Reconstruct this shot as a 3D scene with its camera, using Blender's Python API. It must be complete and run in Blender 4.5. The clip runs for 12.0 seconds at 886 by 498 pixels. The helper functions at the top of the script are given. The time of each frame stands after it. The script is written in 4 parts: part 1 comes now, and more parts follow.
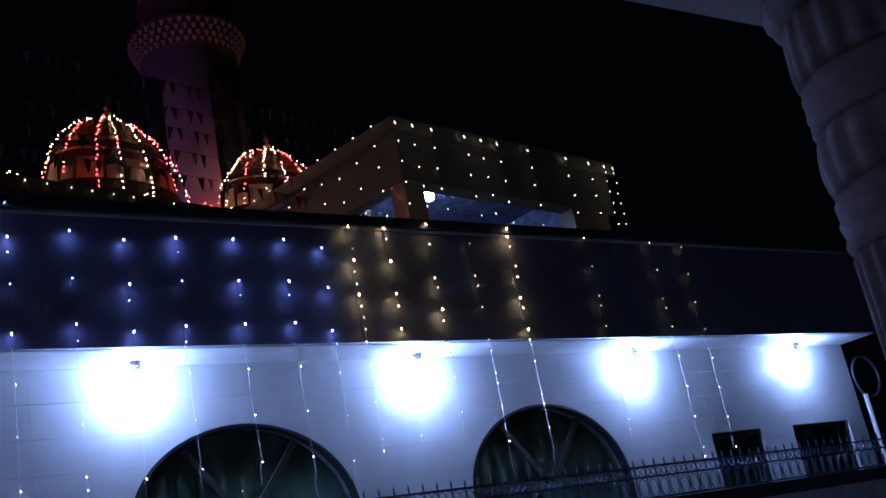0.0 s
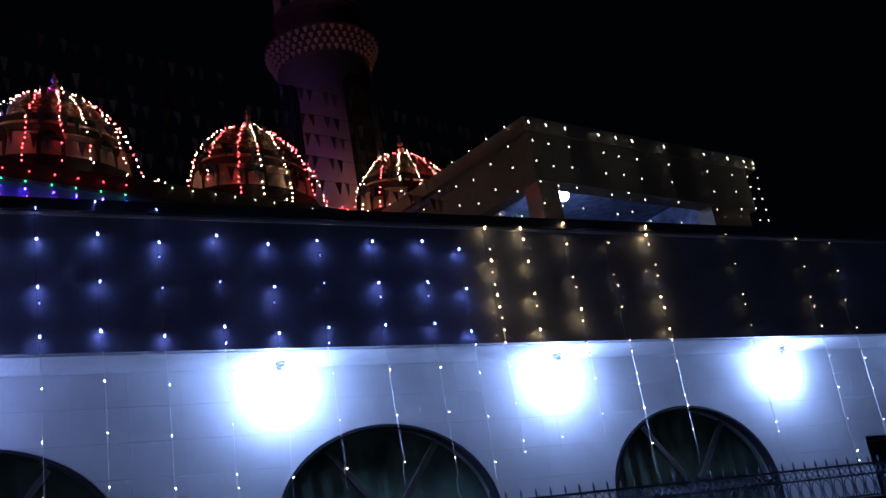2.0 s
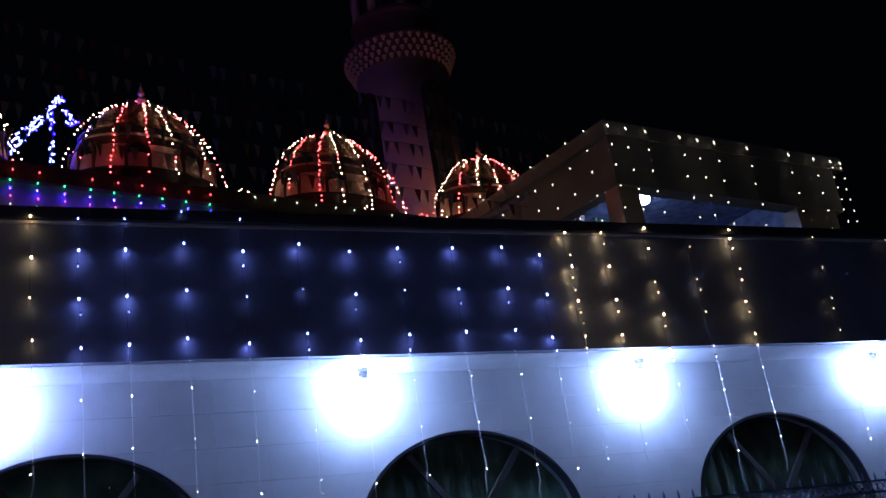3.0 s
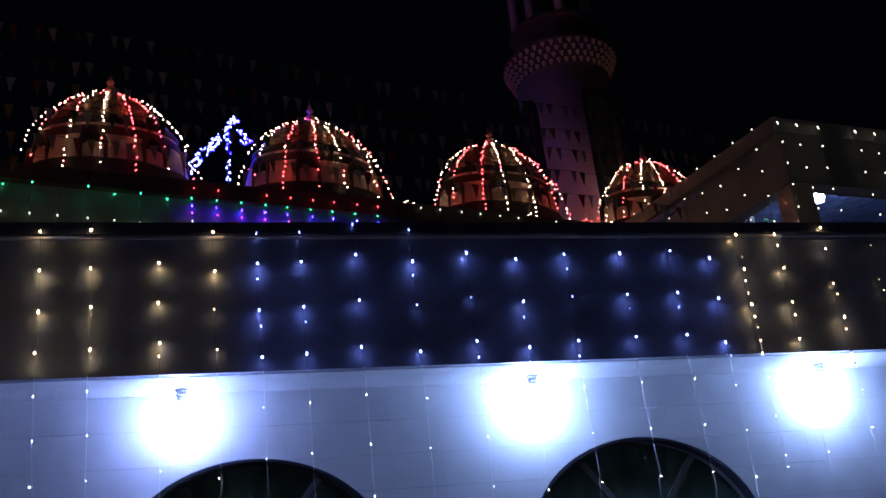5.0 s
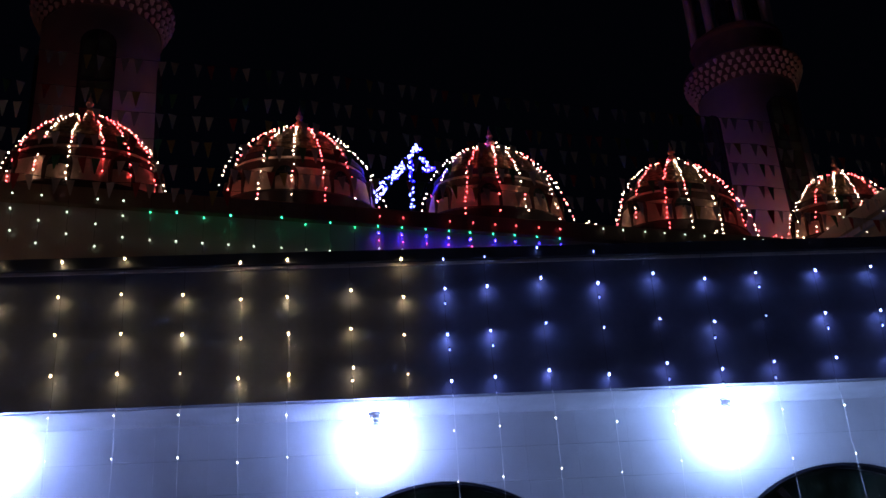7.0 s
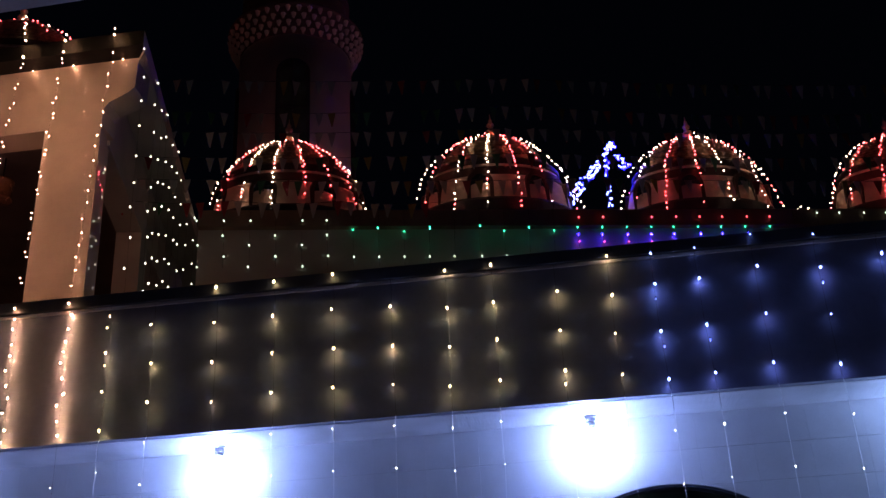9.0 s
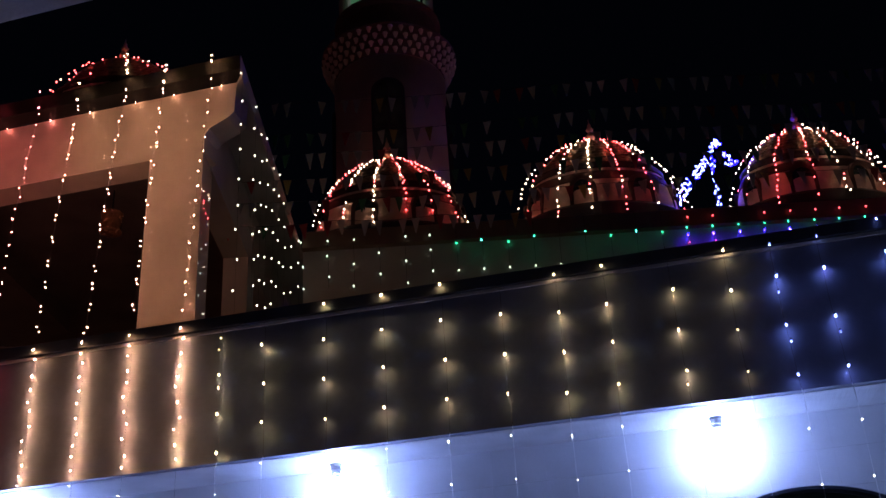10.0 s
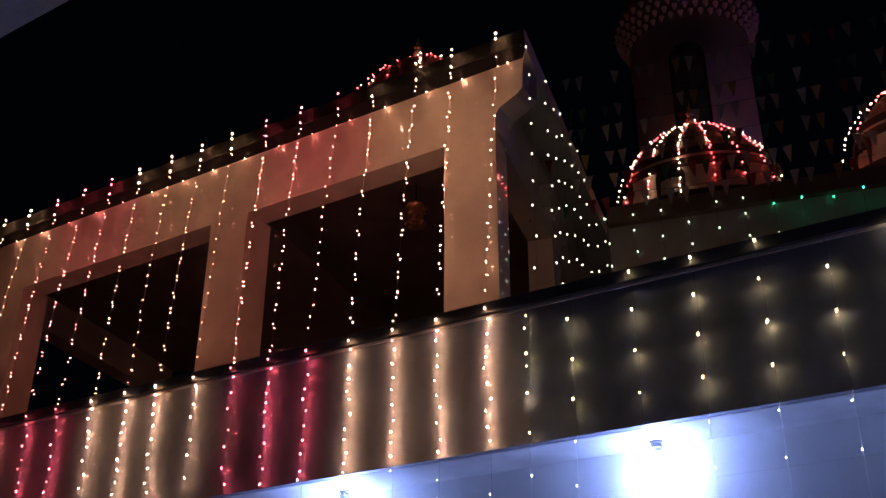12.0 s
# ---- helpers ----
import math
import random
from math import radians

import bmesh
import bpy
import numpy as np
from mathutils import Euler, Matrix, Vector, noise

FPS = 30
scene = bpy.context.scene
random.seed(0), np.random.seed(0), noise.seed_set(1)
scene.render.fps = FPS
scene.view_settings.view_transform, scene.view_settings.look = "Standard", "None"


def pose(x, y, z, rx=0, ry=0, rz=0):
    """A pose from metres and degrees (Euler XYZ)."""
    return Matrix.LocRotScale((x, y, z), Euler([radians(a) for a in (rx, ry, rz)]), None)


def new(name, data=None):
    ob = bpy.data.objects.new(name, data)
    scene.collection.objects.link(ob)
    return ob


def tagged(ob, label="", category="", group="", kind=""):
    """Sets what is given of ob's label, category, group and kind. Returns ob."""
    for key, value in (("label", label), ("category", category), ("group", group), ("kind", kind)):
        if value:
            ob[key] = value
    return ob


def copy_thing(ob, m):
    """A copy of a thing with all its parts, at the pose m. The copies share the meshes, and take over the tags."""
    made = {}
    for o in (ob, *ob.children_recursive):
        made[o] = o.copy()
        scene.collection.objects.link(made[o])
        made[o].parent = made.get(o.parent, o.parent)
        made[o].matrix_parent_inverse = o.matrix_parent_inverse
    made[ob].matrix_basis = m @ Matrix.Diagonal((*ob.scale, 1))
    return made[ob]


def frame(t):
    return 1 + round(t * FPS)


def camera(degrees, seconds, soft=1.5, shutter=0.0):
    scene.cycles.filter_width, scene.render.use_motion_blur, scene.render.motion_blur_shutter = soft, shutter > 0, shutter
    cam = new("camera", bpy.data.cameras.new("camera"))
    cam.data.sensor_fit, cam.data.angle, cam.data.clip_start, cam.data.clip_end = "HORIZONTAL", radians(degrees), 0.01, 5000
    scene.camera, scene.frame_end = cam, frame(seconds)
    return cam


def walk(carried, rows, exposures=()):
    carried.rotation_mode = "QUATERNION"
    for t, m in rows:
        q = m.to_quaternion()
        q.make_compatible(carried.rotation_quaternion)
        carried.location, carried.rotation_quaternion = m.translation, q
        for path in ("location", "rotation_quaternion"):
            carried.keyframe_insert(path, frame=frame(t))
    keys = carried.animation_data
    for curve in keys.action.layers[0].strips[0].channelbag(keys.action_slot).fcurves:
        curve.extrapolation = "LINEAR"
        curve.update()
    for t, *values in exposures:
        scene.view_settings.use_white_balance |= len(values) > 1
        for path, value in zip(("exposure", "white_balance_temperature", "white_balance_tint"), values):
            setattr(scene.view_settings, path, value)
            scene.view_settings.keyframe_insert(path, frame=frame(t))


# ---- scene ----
cam = camera(45.15, 12.0)
PATH = [
    (0, pose(0.000, 0.000, 1.600, 108.80, 10.62, -33.59)),
    (0.5, pose(-0.002, 0.005, 1.620, 109.12, 10.41, -32.23)),
    (1, pose(-0.018, 0.029, 1.614, 109.49, 9.76, -30.98)),
    (1.5, pose(-0.029, 0.055, 1.615, 109.64, 9.29, -29.23)),
    (2, pose(-0.047, 0.084, 1.616, 110.08, 9.09, -26.57)),
    (2.5, pose(-0.050, 0.104, 1.617, 110.32, 8.44, -24.37)),
    (3, pose(-0.060, 0.076, 1.633, 110.97, 8.14, -22.35)),
    (5, pose(-0.126, 0.043, 1.615, 112.45, 6.18, -13.69)),
    (5.5, pose(-0.130, 0.046, 1.614, 112.74, 5.49, -11.09)),
    (6, pose(-0.145, 0.018, 1.617, 113.28, 5.14, -8.87)),
    (6.5, pose(-0.173, -0.000, 1.621, 113.89, 4.89, -7.04)),
    (7, pose(-0.198, 0.012, 1.617, 114.45, 3.65, -4.28)),
    (7.2, pose(-0.199, 0.022, 1.620, 114.70, 3.54, -2.72)),
    (8.8, pose(-0.266, 0.234, 1.646, 115.92, 2.74, 5.51)),
    (9, pose(-0.281, 0.267, 1.640, 115.58, 2.82, 6.94)),
    (9.5, pose(-0.331, 0.386, 1.622, 116.80, 2.81, 11.26)),
    (10, pose(-0.398, 0.556, 1.618, 117.02, 3.26, 13.21)),
    (10.5, pose(-0.455, 0.745, 1.610, 117.83, 2.43, 17.02)),
    (11, pose(-0.408, 0.965, 1.621, 117.96, 0.93, 22.93)),
    (11.5, pose(-0.406, 1.121, 1.624, 117.15, 0.61, 26.58)),
    (12, pose(-0.458, 1.273, 1.610, 117.34, -0.11, 30.61)),
]
walk(cam, PATH)

# ---- world ----
world = bpy.data.worlds.new("night_sky")
scene.world = world
world.use_nodes = True
world.node_tree.nodes["Background"].inputs["Color"].default_value = (0.25, 0.35, 0.8, 1)
world.node_tree.nodes["Background"].inputs["Strength"].default_value = 0.0016
scene.view_settings.exposure = 0.0

LAMP_POWER = 525.0      # LED bulbs under the eave
STRING_POWER = 44.0    # rice bulbs on the fascia
DOME_POWER = 14.0      # rice bulbs round the domes


# ---- materials ----
def mat(name, color, rough=0.6, metal=0.0, vary=0.25, scale=3.0, bump=0.15, fine=60.0, coat=0.0, coat_rough=0.05,
        emit=None, power=0.0, random_tint=0.0):
    m = bpy.data.materials.new(name)
    m.use_nodes = True
    nt = m.node_tree
    b = nt.nodes["Principled BSDF"]
    b.inputs["Roughness"].default_value = rough
    b.inputs["Metallic"].default_value = metal
    b.inputs["Coat Weight"].default_value = coat
    b.inputs["Coat Roughness"].default_value = coat_rough
    b.inputs["Base Color"].default_value = (*color, 1)
    if emit:
        b.inputs["Emission Color"].default_value = (*emit, 1)
        b.inputs["Emission Strength"].default_value = power
        return m
    geo = nt.nodes.new("ShaderNodeNewGeometry")
    big = nt.nodes.new("ShaderNodeTexNoise")
    big.inputs["Scale"].default_value = scale
    big.inputs["Detail"].default_value = 6
    small = nt.nodes.new("ShaderNodeTexNoise")
    small.inputs["Scale"].default_value = fine
    small.inputs["Detail"].default_value = 3
    nt.links.new(geo.outputs["Position"], big.inputs["Vector"])
    nt.links.new(geo.outputs["Position"], small.inputs["Vector"])
    ramp = nt.nodes.new("ShaderNodeMapRange")
    ramp.inputs["From Min"].default_value, ramp.inputs["From Max"].default_value = 0.3, 0.7
    ramp.inputs["To Min"].default_value, ramp.inputs["To Max"].default_value = 1 - vary, 1 + vary * 0.6
    nt.links.new(big.outputs["Fac"], ramp.inputs["Value"])
    grain = nt.nodes.new("ShaderNodeMapRange")
    grain.inputs["To Min"].default_value, grain.inputs["To Max"].default_value = 1 - vary * 0.4, 1 + vary * 0.4
    nt.links.new(small.outputs["Fac"], grain.inputs["Value"])
    mul = nt.nodes.new("ShaderNodeMath")
    mul.operation = "MULTIPLY"
    nt.links.new(ramp.outputs["Result"], mul.inputs[0])
    nt.links.new(grain.outputs["Result"], mul.inputs[1])
    last = mul.outputs["Value"]
    if random_tint:
        info = nt.nodes.new("ShaderNodeObjectInfo")
        tint = nt.nodes.new("ShaderNodeMapRange")
        tint.inputs["To Min"].default_value, tint.inputs["To Max"].default_value = 1 - random_tint, 1 + random_tint
        nt.links.new(info.outputs["Random"], tint.inputs["Value"])
        mul2 = nt.nodes.new("ShaderNodeMath")
        mul2.operation = "MULTIPLY"
        nt.links.new(last, mul2.inputs[0])
        nt.links.new(tint.outputs["Result"], mul2.inputs[1])
        last = mul2.outputs["Value"]
    col = nt.nodes.new("ShaderNodeVectorMath")
    col.operation = "SCALE"
    col.inputs[0].default_value = color
    nt.links.new(last, col.inputs["Scale"])
    nt.links.new(col.outputs["Vector"], b.inputs["Base Color"])
    rr = nt.nodes.new("ShaderNodeMapRange")
    rr.inputs["To Min"].default_value, rr.inputs["To Max"].default_value = max(rough - 0.12, 0.02), min(rough + 0.12, 1)
    nt.links.new(big.outputs["Fac"], rr.inputs["Value"])
    nt.links.new(rr.outputs["Result"], b.inputs["Roughness"])
    if bump:
        bp = nt.nodes.new("ShaderNodeBump")
        bp.inputs["Strength"].default_value = bump
        bp.inputs["Distance"].default_value = 0.01
        add = nt.nodes.new("ShaderNodeMath")
        nt.links.new(big.outputs["Fac"], add.inputs[0])
        nt.links.new(small.outputs["Fac"], add.inputs[1])
        nt.links.new(add.outputs["Value"], bp.inputs["Height"])
        nt.links.new(bp.outputs["Normal"], b.inputs["Normal"])
    return m


M_TILE = mat("white_wall_tile", (0.62, 0.64, 0.68), 0.35, vary=0.12, scale=1.3, bump=0.05, coat=0.9, coat_rough=0.02, random_tint=0.02)
M_GROUT = mat("grout", (0.48, 0.49, 0.52), 0.9)
M_SOFFIT = mat("soffit_paint", (0.6, 0.62, 0.66), 0.7, vary=0.2, scale=1.5, bump=0.1, coat=0.5, coat_rough=0.12)
# long trowel streaks across the soffit
_nt = M_SOFFIT.node_tree
_map, _streak, _bump = _nt.nodes.new("ShaderNodeMapping"), _nt.nodes.new("ShaderNodeTexNoise"), _nt.nodes.new("ShaderNodeBump")
_map.inputs["Rotation"].default_value[2] = radians(35)
_map.inputs["Scale"].default_value = (9, 0.8, 1)
_streak.inputs["Scale"].default_value = 3.0
_bump.inputs["Strength"].default_value, _bump.inputs["Distance"].default_value = 0.5, 0.01
_nt.links.new(_nt.nodes["Geometry"].outputs["Position"], _map.inputs["Vector"])
_nt.links.new(_map.outputs["Vector"], _streak.inputs["Vector"])
_nt.links.new(_streak.outputs["Fac"], _bump.inputs["Height"])
_nt.links.new(_bump.outputs["Normal"], _nt.nodes["Principled BSDF"].inputs["Normal"])
M_FASCIA = mat("glossy_fascia_panel", (0.175, 0.19, 0.26), 0.5, vary=0.25, scale=1.6, bump=0.12, fine=14.0, coat=0.7, coat_rough=0.012, random_tint=0.06)
M_DARK = mat("dark_roof_coping", (0.05, 0.055, 0.07), 0.6, vary=0.3)
M_LEDGE = mat("lip_trim", (0.5, 0.48, 0.48), 0.5, vary=0.2)
M_ROOF = mat("roof_screed", (0.18, 0.17, 0.16), 0.9)
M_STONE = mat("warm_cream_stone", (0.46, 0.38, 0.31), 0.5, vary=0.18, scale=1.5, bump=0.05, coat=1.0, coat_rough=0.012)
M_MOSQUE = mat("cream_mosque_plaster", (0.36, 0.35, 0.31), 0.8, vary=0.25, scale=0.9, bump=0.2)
M_MINARET = mat("cream_minaret_plaster", (0.8, 0.69, 0.61), 0.8, vary=0.2, scale=0.8, bump=0.15)
M_BROWN = mat("brown_stone_band", (0.2, 0.13, 0.09), 0.8, vary=0.3, scale=2)
M_EAVE = mat("dark_dome_eave", (0.025, 0.018, 0.016), 0.7, vary=0.3)
M_DRUM = mat("cream_drum_plaster", (0.6, 0.43, 0.32), 0.7, vary=0.35, scale=2.5, bump=0.25)
M_SURROUND = mat("dark_brown_window_stone", (0.07, 0.035, 0.025), 0.8, vary=0.3)
M_BLACK = mat("unlit_slab_black", (0.009, 0.009, 0.009), 0.7, vary=0.3)
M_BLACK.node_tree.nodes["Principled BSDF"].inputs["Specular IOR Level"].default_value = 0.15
M_CORBEL_SHADE = mat("shaded_corbel_stone", (0.14, 0.11, 0.1), 0.85, vary=0.2)
M_GOLD = mat("gold_mosaic", (0.3, 0.2, 0.11), 0.35, metal=0.6, vary=0.7, scale=9, bump=0.6, fine=25)
M_BRASS = mat("brass_finial", (0.5, 0.3, 0.2), 0.35, metal=0.3, vary=0.2)
M_CEIL = mat("dark_veranda_brown", (0.12, 0.095, 0.09), 0.6, vary=0.35, scale=1.5, bump=0.3, coat=0.6, coat_rough=0.05)
M_ROOM = mat("blue_painted_inner_wall", (0.26, 0.33, 0.56), 0.6, vary=0.45, scale=5, bump=0.5, fine=30.0)
M_FRAME = mat("dark_window_frame", (0.014, 0.016, 0.028), 0.4, vary=0.2)
M_MULLION = mat("grey_mullion", (0.05, 0.047, 0.045), 0.5, vary=0.2)
M_CURTAIN = mat("dark_green_blind", (0.17, 0.235, 0.205), 0.8, vary=0.5, scale=2.2, bump=0.3)
M_IRON = mat("black_wrought_iron", (0.12, 0.14, 0.22), 0.35, metal=0.5, vary=0.3)
M_WIRE = mat("clear_light_wire", (0.85, 0.86, 0.88), 0.25, vary=0.1, bump=0)
M_PANELWIRE = mat("grey_cable", (0.035, 0.035, 0.04), 0.6, vary=0.1, bump=0)
M_DARKWIRE = mat("dark_cable", (0.012, 0.013, 0.014), 0.6, vary=0.1, bump=0)
M_DARKWIRE.node_tree.nodes["Principled BSDF"].inputs["Specular IOR Level"].default_value = 0.1
M_SOCKET = mat("white_lamp_socket", (0.9, 0.9, 0.92), 0.5, vary=0.1)
M_COLUMN = mat("carved_column_stone", (0.14, 0.132, 0.132), 0.75, vary=0.25, scale=4, bump=0.3)
M_CONCRETE = mat("white_porch_paint", (0.74, 0.75, 0.77), 0.9, vary=0.3, scale=1.2, bump=0.3)
M_BWALL = mat("boundary_wall_render", (0.68, 0.68, 0.7), 0.85, vary=0.3, scale=2, bump=0.3)
M_ASPHALT = mat("pale_paving", (0.58, 0.58, 0.6), 0.9, vary=0.3, scale=1.5, bump=0.4)
M_WINDOW = mat("dark_minaret_glazing", (0.03, 0.05, 0.05), 0.15, vary=0.6, scale=3, bump=0.1)
M_MPANE = mat("greenish_minaret_glazing", (0.05, 0.08, 0.07), 0.2, vary=0.6, scale=2.5, bump=0.1)
M_LANTERN = mat("amber_lantern_glass", (0.45, 0.22, 0.12), 0.25, metal=0.5, vary=0.5, scale=12, bump=0.4)
FLAGS = [mat("cream_flag", (0.42, 0.39, 0.35), 0.8, vary=0.2), mat("red_flag", (0.28, 0.04, 0.04), 0.8, vary=0.2),
         mat("green_flag", (0.04, 0.15, 0.07), 0.8, vary=0.2), mat("yellow_flag", (0.3, 0.22, 0.06), 0.8, vary=0.2)]

M_GLASS = bpy.data.materials.new("window_glass")
M_GLASS.use_nodes = True
_g = M_GLASS.node_tree.nodes["Principled BSDF"]
_g.inputs["Base Color"].default_value = (0.75, 0.9, 0.85, 1)
_g.inputs["Roughness"].default_value = 0.02
_g.inputs["Transmission Weight"].default_value = 1.0
_g.inputs["IOR"].default_value = 1.45


def glow(name, color, power):
    return mat(name, (0.8, 0.8, 0.8), 0.3, emit=color, power=power)


G_BLUE = glow("blue_led", (0.21, 0.3, 1.0), 880.0)
G_BLUE_WEAK = glow("weak_blue_led", (0.21, 0.3, 1.0), 175.0)
G_YELLOW_WEAK = glow("weak_yellow_led", (1.0, 0.74, 0.4), 220.0)
G_YELLOW = glow("yellow_white_led", (1.0, 0.74, 0.36), 680.0)
G_DIM = glow("dim_yellow_led", (1.0, 0.78, 0.45), 60.0)
G_WARM = glow("warm_white_led", (1.0, 0.52, 0.26), STRING_POWER * 66.0)
G_RED = glow("red_led", (1.0, 0.1, 0.13), STRING_POWER * 31.0)
G_WHITE = glow("white_led", (1.0, 0.94, 0.86), STRING_POWER * 0.7)
G_NET = glow("net_white_led", (1.0, 0.48, 0.28), STRING_POWER * 8.2)
G_PINK = glow("pink_white_led", (1.0, 0.22, 0.19), STRING_POWER * 7.0)
G_NET_FAR = glow("weak_net_white_led", (1.0, 0.4, 0.24), STRING_POWER * 4.0)
G_PINK_FAR = glow("weak_pink_white_led", (1.0, 0.22, 0.19), STRING_POWER * 5.2)
G_PWHITE = glow("parapet_white_led", (0.85, 1.0, 0.78), 2.0)
G_PRED = glow("parapet_red_led", (1.0, 0.08, 0.1), STRING_POWER * 0.12)
G_SIDE = glow("side_net_led", (1.0, 0.88, 0.7), STRING_POWER * 0.075)
G_DWHITE = glow("dome_white_led", (1.0, 0.66, 0.46), DOME_POWER)
G_DRED = glow("dome_red_led", (1.0, 0.075, 0.085), DOME_POWER * 1.2)
G_GREEN = glow("green_led", (0.04, 1.0, 0.52), 115.0)
G_PGREEN = glow("parapet_green_led", (0.05, 1.0, 0.5), STRING_POWER * 0.1)
G_PBLUE = glow("deep_blue_led", (0.03, 0.012, 1.0), 1100.0)
G_DEEP = glow("violet_blue_led", (0.0008, 0.0004, 1.0), 560.0)
G_COOL = glow("cool_blue_led", (0.1, 0.12, 1.0), 26.0)
G_LAMP = glow("cool_lamp_bulb", (0.312, 0.437, 1.0), LAMP_POWER)
G_LAMP_TEAL = glow("cool_lamp_bulb_greenish", (0.327, 0.488, 0.98), LAMP_POWER * 1.28)
G_ROOMLAMP = glow("cool_room_lamp", (0.42, 0.55, 1.0), 100.0)
G_LANTERN = glow("green_lantern_glow", (0.3, 0.9, 0.45), 0.12)
G_LANTERN2 = glow("white_lantern_glow", (0.7, 0.8, 1.0), 0.25)


# ---- mesh helpers ----
def box(bm, x0, x1, y0, y1, z0, z1, bevel=0.0):
    r = bmesh.ops.create_cube(bm, size=1, matrix=Matrix.LocRotScale(((x0 + x1) / 2, (y0 + y1) / 2, (z0 + z1) / 2), None, (abs(x1 - x0), abs(y1 - y0), abs(z1 - z0))))
    if bevel:
        edges = list({e for v in r["verts"] for e in v.link_edges})
        bmesh.ops.bevel(bm, geom=edges, offset=bevel, segments=2, affect="EDGES", profile=0.7)


def prism(bm, outline, h0, h1, place=None):
    """Extrude a closed outline of (x, z) along y from h0 to h1."""
    place = place or Matrix()
    a = [bm.verts.new(place @ Vector((x, h0, z))) for x, z in outline]
    b = [bm.verts.new(place @ Vector((x, h1, z))) for x, z in outline]
    n = len(outline)
    bm.faces.new(a)
    bm.faces.new(list(reversed(b)))
    for i in range(n):
        bm.faces.new((a[i], b[i], b[(i + 1) % n], a[(i + 1) % n]))
    bmesh.ops.recalc_face_normals(bm, faces=bm.faces[:])


def slab(bm, corners, z0, z1):
    """A flat slab over a plan outline of (x, y)."""
    a = [bm.verts.new((x, y, z0)) for x, y in corners]
    b = [bm.verts.new((x, y, z1)) for x, y in corners]
    n = len(corners)
    bm.faces.new(a)
    bm.faces.new(list(reversed(b)))
    for i in range(n):
        bm.faces.new((a[i], b[i], b[(i + 1) % n], a[(i + 1) % n]))
    bmesh.ops.recalc_face_normals(bm, faces=bm.faces[:])


def lathe(bm, profile, seg=32, place=None, wobble=None):
    """Turn a profile of (radius, height) round the z axis; wobble(angle, height) scales the radius."""
    place = place or Matrix()
    rings = []
    for r, z in profile:
        ring = []
        for i in range(seg):
            a = 2 * math.pi * i / seg
            k = wobble(a, z) if wobble else 1
            ring.append(bm.verts.new(place @ Vector((r * k * math.cos(a), r * k * math.sin(a), z))))
        rings.append(ring)
    for p, q in zip(rings, rings[1:]):
        for i in range(seg):
            bm.faces.new((p[i], p[(i + 1) % seg], q[(i + 1) % seg], q[i]))
    bm.faces.new(list(reversed(rings[0])))
    bm.faces.new(rings[-1])
    bmesh.ops.recalc_face_normals(bm, faces=bm.faces[:])


def rod(bm, a, b, r=0.01, seg=6):
    a, b = Vector(a), Vector(b)
    d = b - a
    m = Matrix.Translation((a + b) / 2) @ d.to_track_quat("Z", "Y").to_matrix().to_4x4()
    bmesh.ops.create_cone(bm, cap_ends=True, segments=seg, radius1=r, radius2=r, depth=d.length, matrix=m)


def tube(bm, points, r=0.01, seg=6):
    """One continuous tube along points; a path that ends where it began is closed."""
    pts = [Vector(p) for p in points]
    closed = (pts[0] - pts[-1]).length < 1e-5
    if closed:
        pts = pts[:-1]
    n = len(pts)
    rings = []
    for i, p in enumerate(pts):
        a = pts[(i - 1) % n] if closed or i else p
        b = pts[(i + 1) % n] if closed or i < n - 1 else p
        d = (b - a).normalized()
        ref = Vector((0, 1, 0)) if abs(d.y) < 0.9 else Vector((1, 0, 0))
        e = d.cross(ref).normalized()
        f = d.cross(e)
        rings.append([bm.verts.new(p + r * (math.cos(2 * math.pi * k / seg) * e + math.sin(2 * math.pi * k / seg) * f)) for k in range(seg)])
    for i in range(n if closed else n - 1):
        p, q = rings[i], rings[(i + 1) % n]
        for k in range(seg):
            bm.faces.new((p[k], p[(k + 1) % seg], q[(k + 1) % seg], q[k]))
    if not closed:
        bm.faces.new(rings[0])
        bm.faces.new(list(reversed(rings[-1])))
    bmesh.ops.recalc_face_normals(bm, faces=bm.faces[:])


def mesh_of(name, bm, material, smooth=False):
    me = bpy.data.meshes.new(name)
    bm.to_mesh(me)
    bm.free()
    me.materials.append(material)
    if smooth:
        for p in me.polygons:
            p.use_smooth = True
    return me


def part(name, bm, material, parent=None, label="", smooth=False):
    ob = new(name, mesh_of(name, bm, material, smooth))
    if parent:
        ob.parent = parent
    if label:
        tagged(ob, label)
    return ob


def share(name, me, place, parent):
    ob = new(name, me)
    ob.parent = parent
    ob.matrix_basis = place
    return ob


def empty(name, place=None):
    ob = new(name)
    if place:
        ob.matrix_basis = place
    return ob


